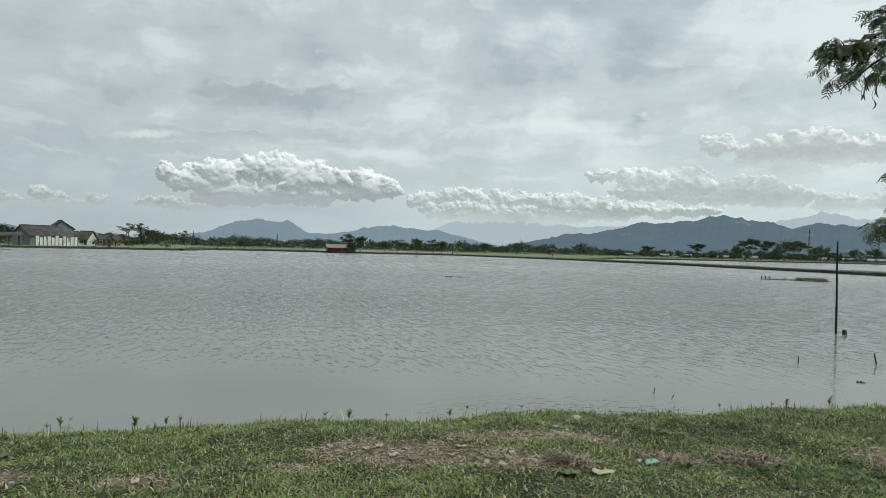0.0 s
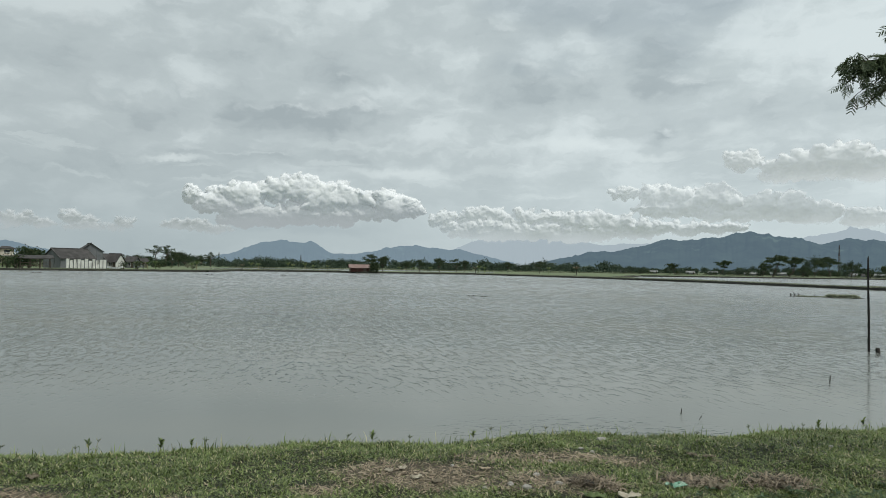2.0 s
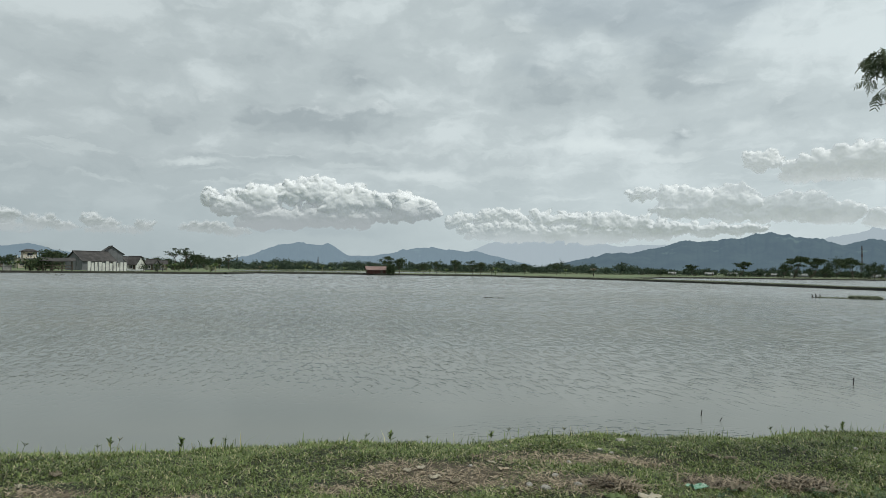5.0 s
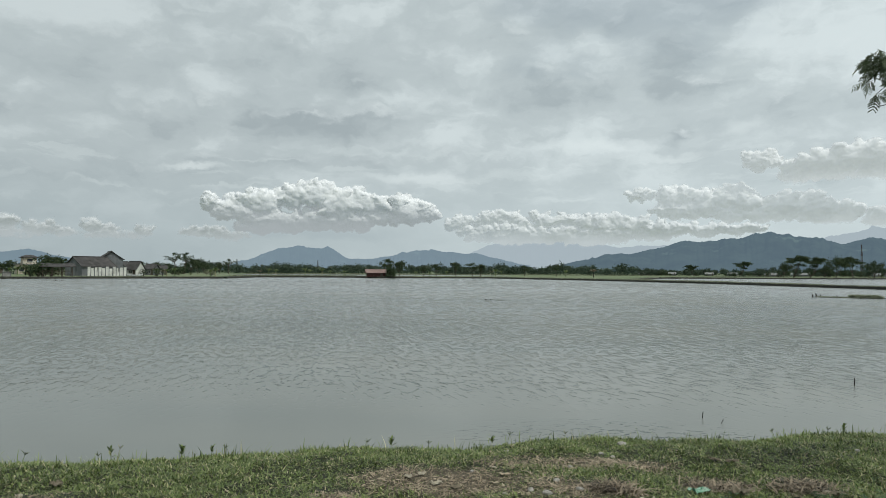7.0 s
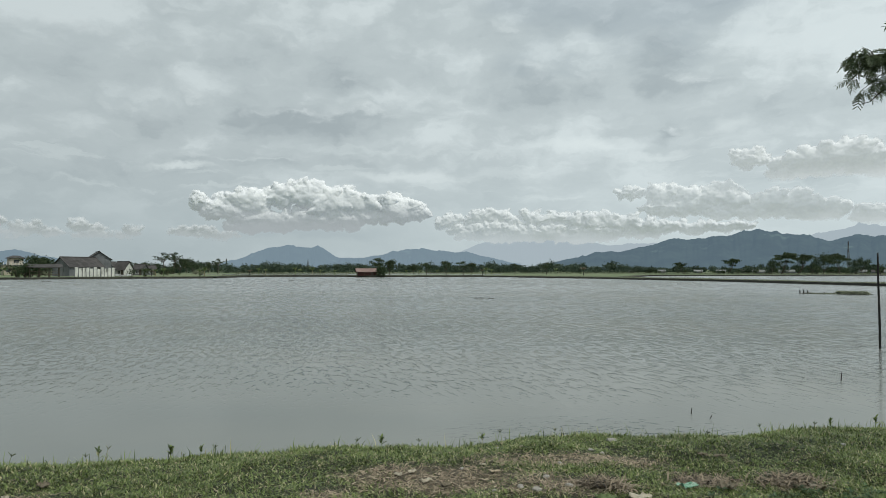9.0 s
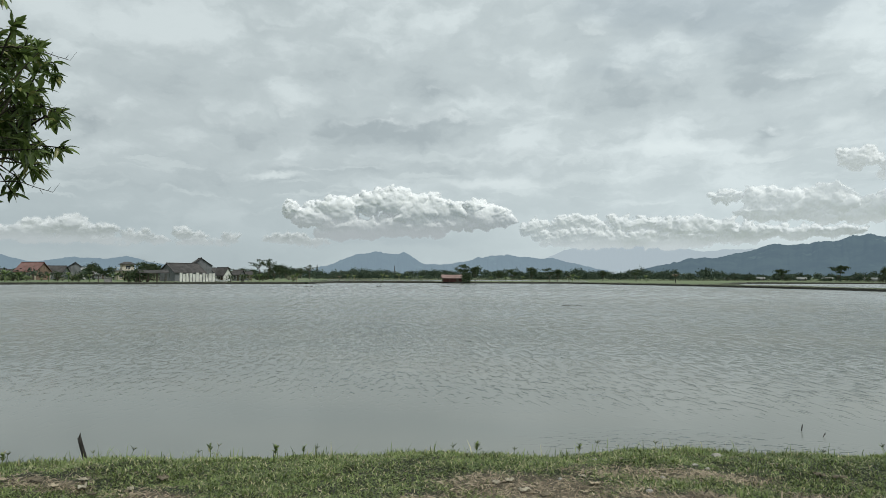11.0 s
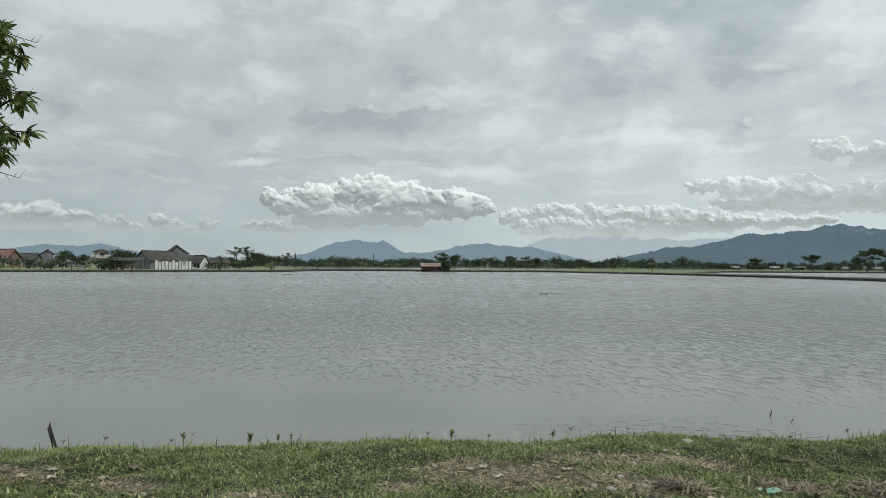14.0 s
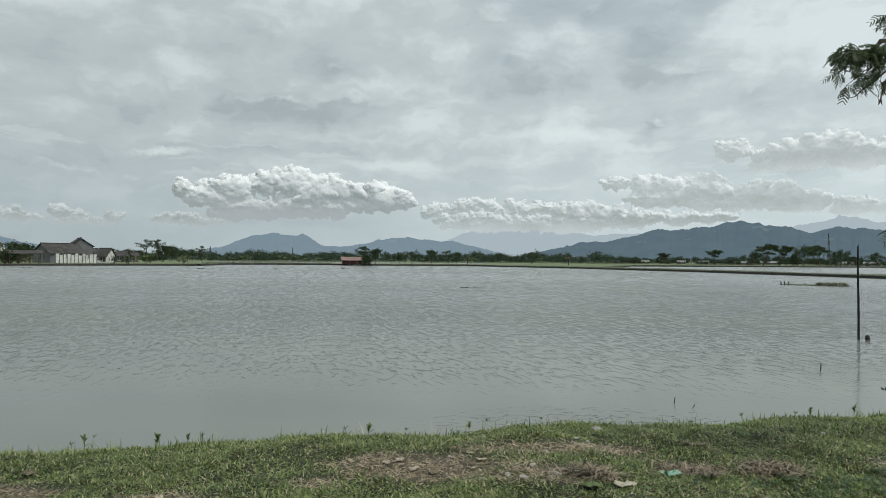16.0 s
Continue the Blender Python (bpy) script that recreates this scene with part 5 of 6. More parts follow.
solid("water_tank", g, CONCRETE, "weathered grey concrete tank beside the pond", "tank", m=at_bearing(-36.95, 163, 0.2, 8))


def boat(az_, dist):
    """A small open boat lying on the dike."""
    ob = thing("boat", "small white boat lying on the dike", "boat", at_bearing(az_, dist, 0.42, 14))
    g = Geo()
    pts = []
    for q in range(9):
        f = q / 8
        w = 0.42 * math.sin(math.pi * (0.08 + 0.84 * f)) ** 0.7
        lift = 0.25 * (2 * f - 1) ** 2
        x_ = -1.6 + 3.2 * f
        pts += [(x_, -w, 0.42 + lift), (x_, -w * 0.6, 0.04 + lift), (x_, 0, lift), (x_, w * 0.6, 0.04 + lift), (x_, w, 0.42 + lift),
                (x_, w - 0.04, 0.42 + lift), (x_, 0, 0.06 + lift), (x_, -w + 0.04, 0.42 + lift)]
    fs = [(q * 8 + k, q * 8 + (k + 1) % 8, q * 8 + 8 + (k + 1) % 8, q * 8 + 8 + k) for q in range(8) for k in range(8)]
    part("hull", g.add(pts, fs + [tuple(range(8))[::-1], tuple(range(64, 72))]), HULL, ob)
    for x_ in (-0.6, 0.5):
        part("thwart", Geo().box((x_, 0, 0.40), (0.2, 0.72, 0.04)), TIMBER, ob)


boat(-28.5, 163.5)


def hut(az_, dist):
    """The red-brown guard hut on the far dike, boarded, with a shallow tiled roof and a porch."""
    ob = thing("hut", "dark red-brown boarded hut with a faded tiled roof on the dike", "hut", at_bearing(az_, dist, 0.38, 6, 0.92, 0.82))
    length, width, wall_h, roof_h = 5.6, 3.4, 1.35, 0.95
    hl, hw = length / 2, width / 2
    for k in range(22):
        x_ = -hl + 0.127 + k * (length - 0.02) / 22
        part("board", Geo().box((x_, -hw, wall_h / 2), (0.235, 0.06 + 0.01 * (k % 3), wall_h)), RED_BOARD, ob)
    part("wall", Geo().box((0, hw, wall_h / 2), (length, 0.08, wall_h)), RED_BOARD, ob)
    for sx_ in (-1, 1):
        x_ = sx_ * hl
        g = Geo().add([(x_ + e * 0.04, y_, z_) for e in (-1, 1) for y_, z_ in ((-hw, 0), (hw, 0), (hw, wall_h), (0, wall_h + roof_h), (-hw, wall_h))],
                      [(0, 1, 2, 3, 4), (9, 8, 7, 6, 5), (0, 5, 6, 1), (1, 6, 7, 2), (2, 7, 8, 3), (3, 8, 9, 4), (4, 9, 5, 0)])
        part("gable", g, TIMBER, ob)
    for sy_ in (-1, 1):
        pts = []
        for q in range(5):
            f = q / 4
            yy = sy_ * (hw + 0.55) * f
            zz = wall_h + roof_h + 0.05 - roof_h / hw * abs(yy) * 0.9
            for x_, sag in ((-hl - 0.5, 0), (0, -0.08), (hl + 0.35, 0)):
                pts += [(x_, yy, zz + sag), (x_, yy, zz + sag + 0.1)]
        fs = []
        for q in range(4):
            for c_ in range(2):
                k = q * 6 + c_ * 2
                fs += [(k, k + 2, k + 8, k + 6), (k + 1, k + 7, k + 9, k + 3)]
            k = q * 6
            fs += [(k, k + 6, k + 7, k + 1), (k + 4, k + 5, k + 11, k + 10)]
        fs += [(24, 26, 27, 25), (26, 28, 29, 27), (0, 1, 3, 2), (2, 3, 5, 4)]
        part("roof", Geo().add(pts, fs), HUT_TILE, ob)
    part("door", Geo().box((1.5, -hw - 0.07, 0.65), (0.75, 0.05, 1.25)), TIMBER, ob)
    for x_ in (-hl - 0.35, -0.9, 1.0, hl + 0.2):
        part("post", Geo().tube([(x_, -hw - 0.5, -0.35), (x_, -hw - 0.5, 1.15)], [0.06, 0.05], 6), TIMBER, ob)


hut(-9.3, 183)
# Dark leaf sprays, added to darken the right end of the hut.
g = Geo()
r = np.random.default_rng(5)
v, f = leaf_cloud(r, [(x_, y_, z_) for x_ in (-0.8, -0.3, 0.3, 0.8) for y_ in (-0.4, 0.4) for z_ in (0.4, 0.9, 1.4, 1.9, 2.3) if z_ < 2.6 - 0.8 * abs(x_)], 60, (0.3, 0.3, 0.3), 0.16)
heap_ob = new("brush_stack", triangles("brush_stack", v, f, CROWN))
heap_ob.matrix_basis = at_bearing(-8.05, 181, 0.35, 0)
tagged(heap_ob, "tall dark mass of leaf sprays beside the hut", "brushwood")


def mast(az_, dist, tall, wide):
    """A lattice mast, banded dark and pale."""
    ob = thing("radio_mast", "slender banded lattice mast over the far trees", "mast", at_bearing(az_, dist, 0.2, 20), "lattice masts")
    n = 8
    for q in range(n):
        z0, z1 = tall * q / n, tall * (q + 1) / n
        w0, w1 = wide * (1 - 0.8 * q / n), wide * (1 - 0.8 * (q + 1) / n)
        g = Geo()
        cs = ((-1, -1), (1, -1), (1, 1), (-1, 1))
        for k in range(4):
            a_, b_ = cs[k], cs[(k + 1) % 4]
            g.tube([(a_[0] * w0, a_[1] * w0, z0), (a_[0] * w1, a_[1] * w1, z1)], [0.14, 0.14], 4)
            g.tube([(a_[0] * w0, a_[1] * w0, z0), (b_[0] * w1, b_[1] * w1, z1)], [0.09, 0.09], 4)
            g.tube([(a_[0] * w1, a_[1] * w1, z1), (b_[0] * w1, b_[1] * w1, z1)], [0.09, 0.09], 4)
        part("section", g, MAST_RED if q % 2 else MAST_PALE, ob)


mast(28.85, 640, 25.0, 0.9)
mast(-20.85, 620, 11.5, 0.6)
mast(-14.25, 620, 11.0, 0.6)

# ---- things standing in the water ----


def stake(name, x_, y_, tall, rad, lean, mat, label, category, knots=0, base=-0.5, group=""):
    """A leaning stick or pole, thinner towards its broken top."""
    pts, rr = [], []
    n = 8 + knots * 3
    for q in range(n + 1):
        f = q / n
        z_ = base + (tall - base) * f
        w = 0.008 * math.sin(f * 9 + x_)
        pts.append((lean[0] * z_ + w, lean[1] * z_ + w, z_))
        swell = 1.14 if knots and q % 3 == 0 else 1.0
        rr.append(rad * (1 - 0.35 * f) * swell)
    g = Geo().tube(pts, rr, 9)
    tip = Vector(pts[-1])
    g.tube([tip - Vector((0, 0, 0.02)), tip + Vector((rad * 0.4, 0, rad * 1.6))], [rad * 0.5, rad * 0.12], 5)
    return solid(name, g, mat, label, category, group=group, smooth=True, m=Matrix.Translation((x_, y_, 0)))


stake("bamboo_pole", 10.42, 17.64, 2.45, 0.031, (-0.006, 0.0), BAMBOO, "tall dark weathered bamboo pole standing in the water", "pole", 5)
g = Geo().tube([(0, 0, -0.12), (0.01, 0, 0.0), (0, 0, 0.10), (0.005, 0, 0.13)], [0.05, 0.058, 0.055, 0.035], 10)
solid("float", g, WETWOOD, "small dark float beside the pole", "float", smooth=True, m=Matrix.Translation((10.56, 17.50, 0)))
stake("stick", 6.70, 12.57, 0.135, 0.014, (0.08, 0.0), WETWOOD, "thin dark stick poking out of the water", "stick", group="sticks in the water")
stake("stick", 8.29, 12.73, 0.19, 0.020, (-0.22, 0.0), WETWOOD, "short dark leaning stick in the water", "stick", group="sticks in the water")
stake("stick", 3.04, 9.59, 0.08, 0.010, (0.1, 0.0), WETWOOD, "thin dark twig poking out of the water", "stick", group="sticks in the water")
stake("stick", 3.19, 9.28, 0.05, 0.007, (0.5, 0.1), WETWOOD, "thin dark twig poking out of the water", "stick", group="sticks in the water")
stake("stump", -4.44, 5.60, 0.52, 0.027, (-0.20, 0.0), WETWOOD, "broken leaning wooden stake at the water's edge", "stake", base=-0.2)

# the raft of floating weeds
r = np.random.default_rng(55)
g = Geo()
for k in range(46):
    f = k / 45
    p = Vector((27.5 + 4.5 * f, 57.6 - 2.7 * f, 0.0))
    w = 0.35 + 0.45 * math.sin(f * math.pi) * (1.3 if f > 0.45 else 0.6)
    g.box((p.x + r.normal(0, 0.06), p.y + r.normal(0, 0.15), 0.005), (0.34, w, 0.05), r.uniform(0, 3), 0.6)
raft = thing("weed_raft", "raft of floating weeds and straw on the pond", "weeds")
part("mat", g, DIKE, raft)
n = 2600
f = np.where(r.random(n) < 0.75, r.uniform(0.55, 0.93, n), r.uniform(0.1, 0.6, n))
v, t = blades(27.5 + 4.5 * f, 57.6 - 2.7 * f + r.normal(0, 0.25, n), np.full(n, 0.03), r.uniform(0.08, 0.36, n) * np.where(f > 0.55, 1.0, 0.3), np.full(n, 0.05),
              r.uniform(0.2, 1.2, n), r.uniform(0, 6.28, n))
new("leaves", triangles("leaves", v, t, DIKE_GRASS)).parent = raft
for x_, y_, h_ in ((27.55, 57.5, 0.30), (27.8, 57.4, 0.34), (28.05, 57.2, 0.30), (29.1, 56.6, 0.2)):
    part("stalk", Geo().tube([(x_, y_, -0.1), (x_ + 0.03, y_, h_ * 0.6), (x_ - 0.04, y_, h_)], [0.05, 0.045, 0.02], 6), WETWOOD, raft)
# small drifting debris
for k, (x_, y_, ln, tn) in enumerate(((0.30, 46.9, 0.55, 0.25), (1.15, 46.4, 0.4, -0.2), (-45.0, 114.0, 1.2, 0.1), (-21.4, 123.6, 1.5, 0.0), (-72.0, 108.0, 1.4, 0.5),
                                      (-33.0, 118.0, 1.0, 0.1), (6.78, 10.8, 0.10, 0.1))):
    g = Geo()
    for q in range(6):
        g.box((ln * (q / 5 - 0.5), 0.04 * math.sin(q * 2 + k), 0.012 * ln ** 0.5 + 0.03 * ln * (q in (1, 4))), (ln * 0.22, 0.12 * ln ** 0.5, (0.05 + 0.06 * (q in (1, 4))) * ln ** 0.5), 0.3 * math.sin(q * 3.1), 0.6)
    solid("drift_debris", g, WETWOOD, "dark clump of debris drifting on the water", "debris", group="drifting debris",
          m=Matrix.Translation((x_, y_, 0)) @ Matrix.Rotation(tn, 4, "Z"))

# ---- the mango tree at the bank ----


def lance_leaves(pos, along, up_, length, width, droop):
    """Lance-shaped folded leaves, eight triangles each."""
    n = len(pos)
    along = along / np.linalg.norm(along, axis=1, keepdims=True)
    side = np.cross(along, up_)
    side /= np.linalg.norm(side, axis=1, keepdims=True)
    nor = np.cross(side, along)
    out = []
    down = np.array([0, 0, -1.0])
    for f, w, in ((0.0, 0.06), (0.28, 0.85), (0.58, 1.0), (0.84, 0.55)):
        p = pos + along * (length * f)[:, None] + down * (droop * length * f * f)[:, None]
        s_ = side * (width * 0.5 * w)[:, None]
        lift = nor * (width * 0.22 * w)[:, None]
        out += [p - s_ + lift, p, p + s_ + lift]
    out.append(pos + along * length[:, None] + down * (droop * length)[:, None])
    v = np.stack(out, 1).reshape(-1, 3)
    k = (np.arange(n) * 13)[:, None]
    f = []
    for q in range(3):
        b_ = q * 3
        f += [(b_, b_ + 1, b_ + 4), (b_, b_ + 4, b_ + 3), (b_ + 1, b_ + 2, b_ + 5), (b_ + 1, b_ + 5, b_ + 4)]
    f += [(9, 10, 12), (10, 11, 12)]
    t = np.concatenate([k + np.array(q) for q in f], 1).reshape(-1, 3)
    return v, t


def mango_tree():
    r = np.random.default_rng(77)
    root = Vector((-5.52, 4.10, 0.42))
    ob = thing("mango_tree", "leafy mango tree with long drooping leaves on the bank", "tree", Matrix.Translation(root))
    t = Geo()
    t.tube([(0, 0, -0.2), (0.05, 0.02, 0.7), (0.0, 0.06, 1.5), (0.08, 0.05, 2.2)], [0.15, 0.125, 0.115, 0.10], 10)
    part("trunk", t, BARK, ob)
    low, high = (Vector((0.42, 0.14, 2.93)), Vector((1.20, 1.2, 1.08))), (Vector((-0.18, 0.0, 3.95)), Vector((1.25, 1.25, 1.15)))
    tw = Geo()
    ends, heads_ = [], []
    for k in range(18):
        centre, radius = low if k % 18 < 11 else high
        a_, e_ = k * 2.399, math.asin(max(-0.8, min(0.98, -0.72 + 1.7 * ((k % 9) + 0.5) / 9)))
        d_ = Vector((math.cos(a_) * math.cos(e_), math.sin(a_) * math.cos(e_), math.sin(e_)))
        end = centre + Vector((d_.x * radius.x, d_.y * radius.y, d_.z * radius.z)) * 0.72
        start = Vector((0.05, 0.05, 1.5 + 0.04 * k))
        mid = start.lerp(end, 0.5) + Vector(r.normal(0, 0.1, 3))
        part("limb", Geo().tube([start, mid, end], [0.036, 0.022, 0.010], 7), BARK, ob)
        for q in range(40):
            d2 = (d_ + Vector(r.normal(0, 0.6, 3))).normalized()
            reach = r.uniform(0.60, 1.02)
            tip = centre + Vector((d2.x * radius.x, d2.y * radius.y, d2.z * radius.z)) * reach
            if d2.z < -0.35:
                tip.x -= 0.75 * (-0.35 - d2.z)
            base = mid.lerp(end, r.uniform(0.2, 1.0))
            bow = base.lerp(tip, 0.55) + Vector((0, 0, 0.08))
            tw.tube([base, bow, tip], [0.011, 0.008, 0.004], 4)
            ends.append(tip), heads_.append((tip - bow).normalized())
    centre = low[0]
    # low hanging sprays under the crown, and a few bare twigs that stick out
    for k in range(9):
        a_ = r.uniform(-2.8, -0.9)
        base = centre + Vector((math.cos(a_) * 0.7, math.sin(a_) * 0.7, -0.75))
        tip = base + Vector((math.cos(a_) * r.uniform(0.1, 0.5), math.sin(a_) * r.uniform(0.1, 0.5), -r.uniform(0.05, 0.22)))
        tw.tube([base, base.lerp(tip, 0.5) + Vector((0.05, 0, -0.03)), tip], [0.010, 0.007, 0.004], 4)
        ends.append(tip), heads_.append((tip - base).normalized())
    tagged(part("twig_work", tw, TWIG, ob), kind="stuff")
    for sx_, sy_, sz_ in ((1.10, 0.45, 0.42), (1.06, 0.40, -0.02), (1.06, 0.35, -0.66)):
        tip = centre + Vector((sx_, sy_, sz_))
        b_ = tip - Vector((0.38, 0.1, -0.08))
        g = Geo().tube([b_, b_.lerp(tip, 0.35) + Vector((0, 0, 0.03)), b_.lerp(tip, 0.7) + Vector((0, 0, 0.01)), tip, tip + Vector((0.05, 0.01, 0.07))],
                       [0.0045, 0.0036, 0.003, 0.0022, 0.001], 4)
        for f in (0.6, 0.75, 0.9):
            p = b_.lerp(tip, f)
            g.tube([p, p + Vector((0.03, 0.0, 0.035 * (1 if f != 0.75 else -1)))], [0.0025, 0.001], 3)
        part("bare_twig", g, TWIG, ob)
    per = 16
    n = len(ends) * per
    e = np.repeat(np.array(ends), per, 0)
    hd = np.repeat(np.array(heads_), per, 0)
    spin = r.normal(0, 1, (n, 3))
    along = hd * r.uniform(0.1, 0.9, n)[:, None] + spin * 0.85 + np.array([0, 0, -0.22])
    pos = e - hd * r.uniform(0, 0.13, n)[:, None]
    up_ = r.normal(0, 0.35, (n, 3)) + np.array([0, 0, 1.0])
    long_, wide_, droop = r.uniform(0.085, 0.155, n), r.uniform(0.028, 0.042, n), r.uniform(0.05, 0.45, n)
    # the outermost leaves towards the pond are picked out one by one; the rest of the crown is joined
    outer = np.argsort(-(pos[:, 0] + 0.25 * pos[:, 1] + 0.1 * r.normal(0, 1, n)))[:280]
    rest = np.setdiff1d(np.arange(n), outer)
    v, t = lance_leaves(pos[rest], along[rest], up_[rest], long_[rest], wide_[rest], droop[rest])
    crown = new("crown", triangles("crown", v, t, MANGO))
    crown.parent = ob
    tagged(crown, kind="stuff")
    shapes = []
    for dr in (0.1, 0.25, 0.4):
        v, t = lance_leaves(np.zeros((1, 3)), np.array([[1.0, 0, 0]]), np.array([[0, 0, 1.0]]), np.array([1.0]), np.array([0.29]), np.array([dr]))
        shapes.append(triangles("leaf", v, t, MANGO))
    for q, k in enumerate(outer):
        x_ax = Vector(along[k]).normalized()
        y_ax = Vector(up_[k]).cross(x_ax).normalized()
        z_ax = x_ax.cross(y_ax)
        lf = new("leaf", shapes[q % 3])
        lf.parent = ob
        lf.matrix_basis = (Matrix.Translation(pos[k]) @ Matrix((x_ax, y_ax, z_ax)).transposed().to_4x4() @ Matrix.Scale(float(long_[k]), 4))


mango_tree()

# ---- the feathery tree at the bank ----


def feather_leaf(r, length):
    """A twice-pinnate leaf: a stalk, side ribs and rows of tiny leaflets; lies along x and droops."""
    v, f = [], []

    def strip(p, q, w):
        p, q = np.array(p), np.array(q)
        d_ = (q - p) / np.linalg.norm(q - p)
        s_ = np.cross(d_, [0, 0, 1.0]) * w
        k = len(v)
        v.extend([p - s_, p + s_, q + s_ * 0.5, q - s_ * 0.5])
        f.extend([(k, k + 1, k + 2), (k, k + 2, k + 3)])
    pairs = 6
    prev = np.zeros(3)
    for q in range(pairs):
        t = (q + 1.0) / pairs
        p = np.array([length * t, 0, -0.45 * length * t * t])
        strip(prev, p, 0.0018)
        prev = p
        for sd in (-1, 1):
            rib = length * 0.46 * (1 - 0.5 * abs(t - 0.45)) * r.uniform(0.9, 1.1)
            dr = np.array([0.55 + r.uniform(-0.15, 0.15), sd * 0.80, r.uniform(-0.55, -0.1)])
            dr /= np.linalg.norm(dr)
            strip(p, p + dr * rib, 0.0012)
            for m_ in range(13):
                b_ = p + dr * rib * (m_ + 0.8) / 13 + np.array([0, 0, -0.16 * rib * ((m_ + 1) / 13) ** 2])
                for s2 in (-1, 1):
                    pr = np.cross(dr, [0, 0, 1.0]) * s2
                    ld = pr * 0.7 + dr * 0.65 + np.array([0, 0, r.uniform(-0.35, 0.05)])
                    ln = rib * 0.20
                    k = len(v)
                    w = dr * ln * 0.45
                    v.extend([b_, b_ + ld * ln * 0.5 + w, b_ + ld * ln, b_ + ld * ln * 0.5 - w])
                    f.extend([(k, k + 1, k + 2), (k, k + 2, k + 3)])
    return np.array(v), np.array(f)


def feathery_tree():
    r = np.random.default_rng(91)
    root = Vector((4.95, 5.35, 0.40))
    ob = thing("feathery_tree", "tree with feathery leaves and dark hanging pods", "tree", Matrix.Translation(root))
    part("trunk", Geo().tube([(0, 0, -0.2), (0.04, 0.0, 0.9), (0.0, 0.05, 1.9), (-0.06, 0.0, 2.8), (0.0, 0.0, 3.7), (0.1, 0.1, 4.6)],
                             [0.11, 0.095, 0.085, 0.07, 0.05, 0.025], 9), BARK, ob)
    protos = [feather_leaf(r, ln) for ln in (0.075, 0.095, 0.115)]
    V, F = [], []
    count = 0

    leaf_shapes = [triangles("leaf", lv, lf, FEATHER) for lv, lf in protos]
    single = 0

    def spray(p, heading, n, apart=False):
        nonlocal count, single
        for q in range(n):
            kind_ = int(r.integers(0, 3))
            lv, lf = protos[kind_]
            d_ = (Vector(heading) * 0.28 + Vector(r.normal(0, 0.6, 3))).normalized()
            d_.z = d_.z * 0.9 - 0.42
            x_ax = d_.normalized()
            y_ax = Vector((r.normal(0, 0.6), r.normal(0, 0.6), 1)).cross(x_ax).normalized()
            z_ax = x_ax.cross(y_ax)
            m = np.array([x_ax, y_ax, z_ax])
            if apart and single < 290:
                one = new("leaf", leaf_shapes[kind_])
                one.parent = ob
                one.matrix_basis = Matrix.Translation(p) @ Matrix((x_ax, y_ax, z_ax)).transposed().to_4x4()
                single += 1
                continue
            V.append(lv @ m + np.array(p))
            F.append(lf + count)
            count += len(lv)

    # limbs: start height on the trunk, and tips
    limbs = [((0.0, 0.0, 3.1), (-1.40, 0.10, 3.50), (-1.66, 0.10, 3.30), 8), ((-1.52, 0.1, 3.43), (-1.66, 0.12, 3.34), (-1.82, 0.10, 3.31), 11),
             ((-1.38, 0.1, 3.46), (-1.43, 0.06, 3.38), (-1.58, 0.10, 3.27), 10), ((0.0, 0.0, 1.5), (-1.00, 0.05, 1.93), (-1.32, 0.10, 1.90), 15),
             ((0.0, 0.0, 1.7), (-0.95, 0.1, 2.20), (-1.24, 0.12, 2.32), 9), ((-1.15, 0.1, 3.45), (-1.29, 0.12, 3.56), (-1.35, 0.14, 3.62), 8),
             ((-1.0, 0.05, 3.3), (-1.22, 0.06, 3.26), (-1.32, 0.10, 3.16), 7), ((0.0, 0.0, 3.3), (-0.6, 0.2, 3.9), (-1.0, 0.3, 4.15), 9),
             ((0.0, 0.0, 3.2), (0.5, 0.2, 3.8), (1.1, 0.3, 4.0), 9), ((0.0, 0.0, 2.4), (0.6, -0.2, 2.8), (1.3, -0.3, 2.9), 9),
             ((0.0, 0.0, 3.6), (0.0, -0.5, 4.2), (-0.2, -1.0, 4.4), 9), ((0.0, 0.0, 3.4), (-0.3, -0.6, 3.9), (-0.6, -1.2, 4.1), 9),
             ((0.0, 0.0, 4.3), (0.1, 0.3, 4.9), (0.2, 0.5, 5.2), 9), ((0.0, 0.0, 1.9), (0.5, 0.4, 2.2), (1.0, 0.8, 2.1), 8)]
    for k, (a_, b_, c_, n) in enumerate(limbs):
        a_, b_, c_ = Vector(a_), Vector(b_), Vector(c_)
        part("limb", Geo().tube([a_, a_.lerp(b_, 0.5) + Vector((0, 0, 0.05)), b_, b_.lerp(c_, 0.5) + Vector((0, 0, 0.03)), c_],
                                [0.024, 0.019, 0.013, 0.009, 0.003], 7), BARK, ob)
        for q in range(n):
            tw = Geo()
            f = r.uniform(0.25, 1.0)
            p = b_.lerp(c_, f) if f > 0.3 else a_.lerp(b_, 0.8)
            tip = p + Vector(r.normal(0, 0.09, 3)) + (c_ - b_).normalized() * 0.12
            tw.tube([p, p.lerp(tip, 0.5) + Vector((0, 0, 0.02)), tip], [0.006, 0.004, 0.0025], 4)
            part("twig", tw, TWIG, ob)
            spray(tip, (c_ - b_).normalized(), 4, k < 7)
            spray(p.lerp(tip, 0.5), (c_ - b_).normalized(), 2, k < 7)
    v, f = np.concatenate(V), np.concatenate(F)
    crown = new("crown", triangles("crown", v, f, FEATHER))
    crown.parent = ob
    tagged(crown, kind="stuff")
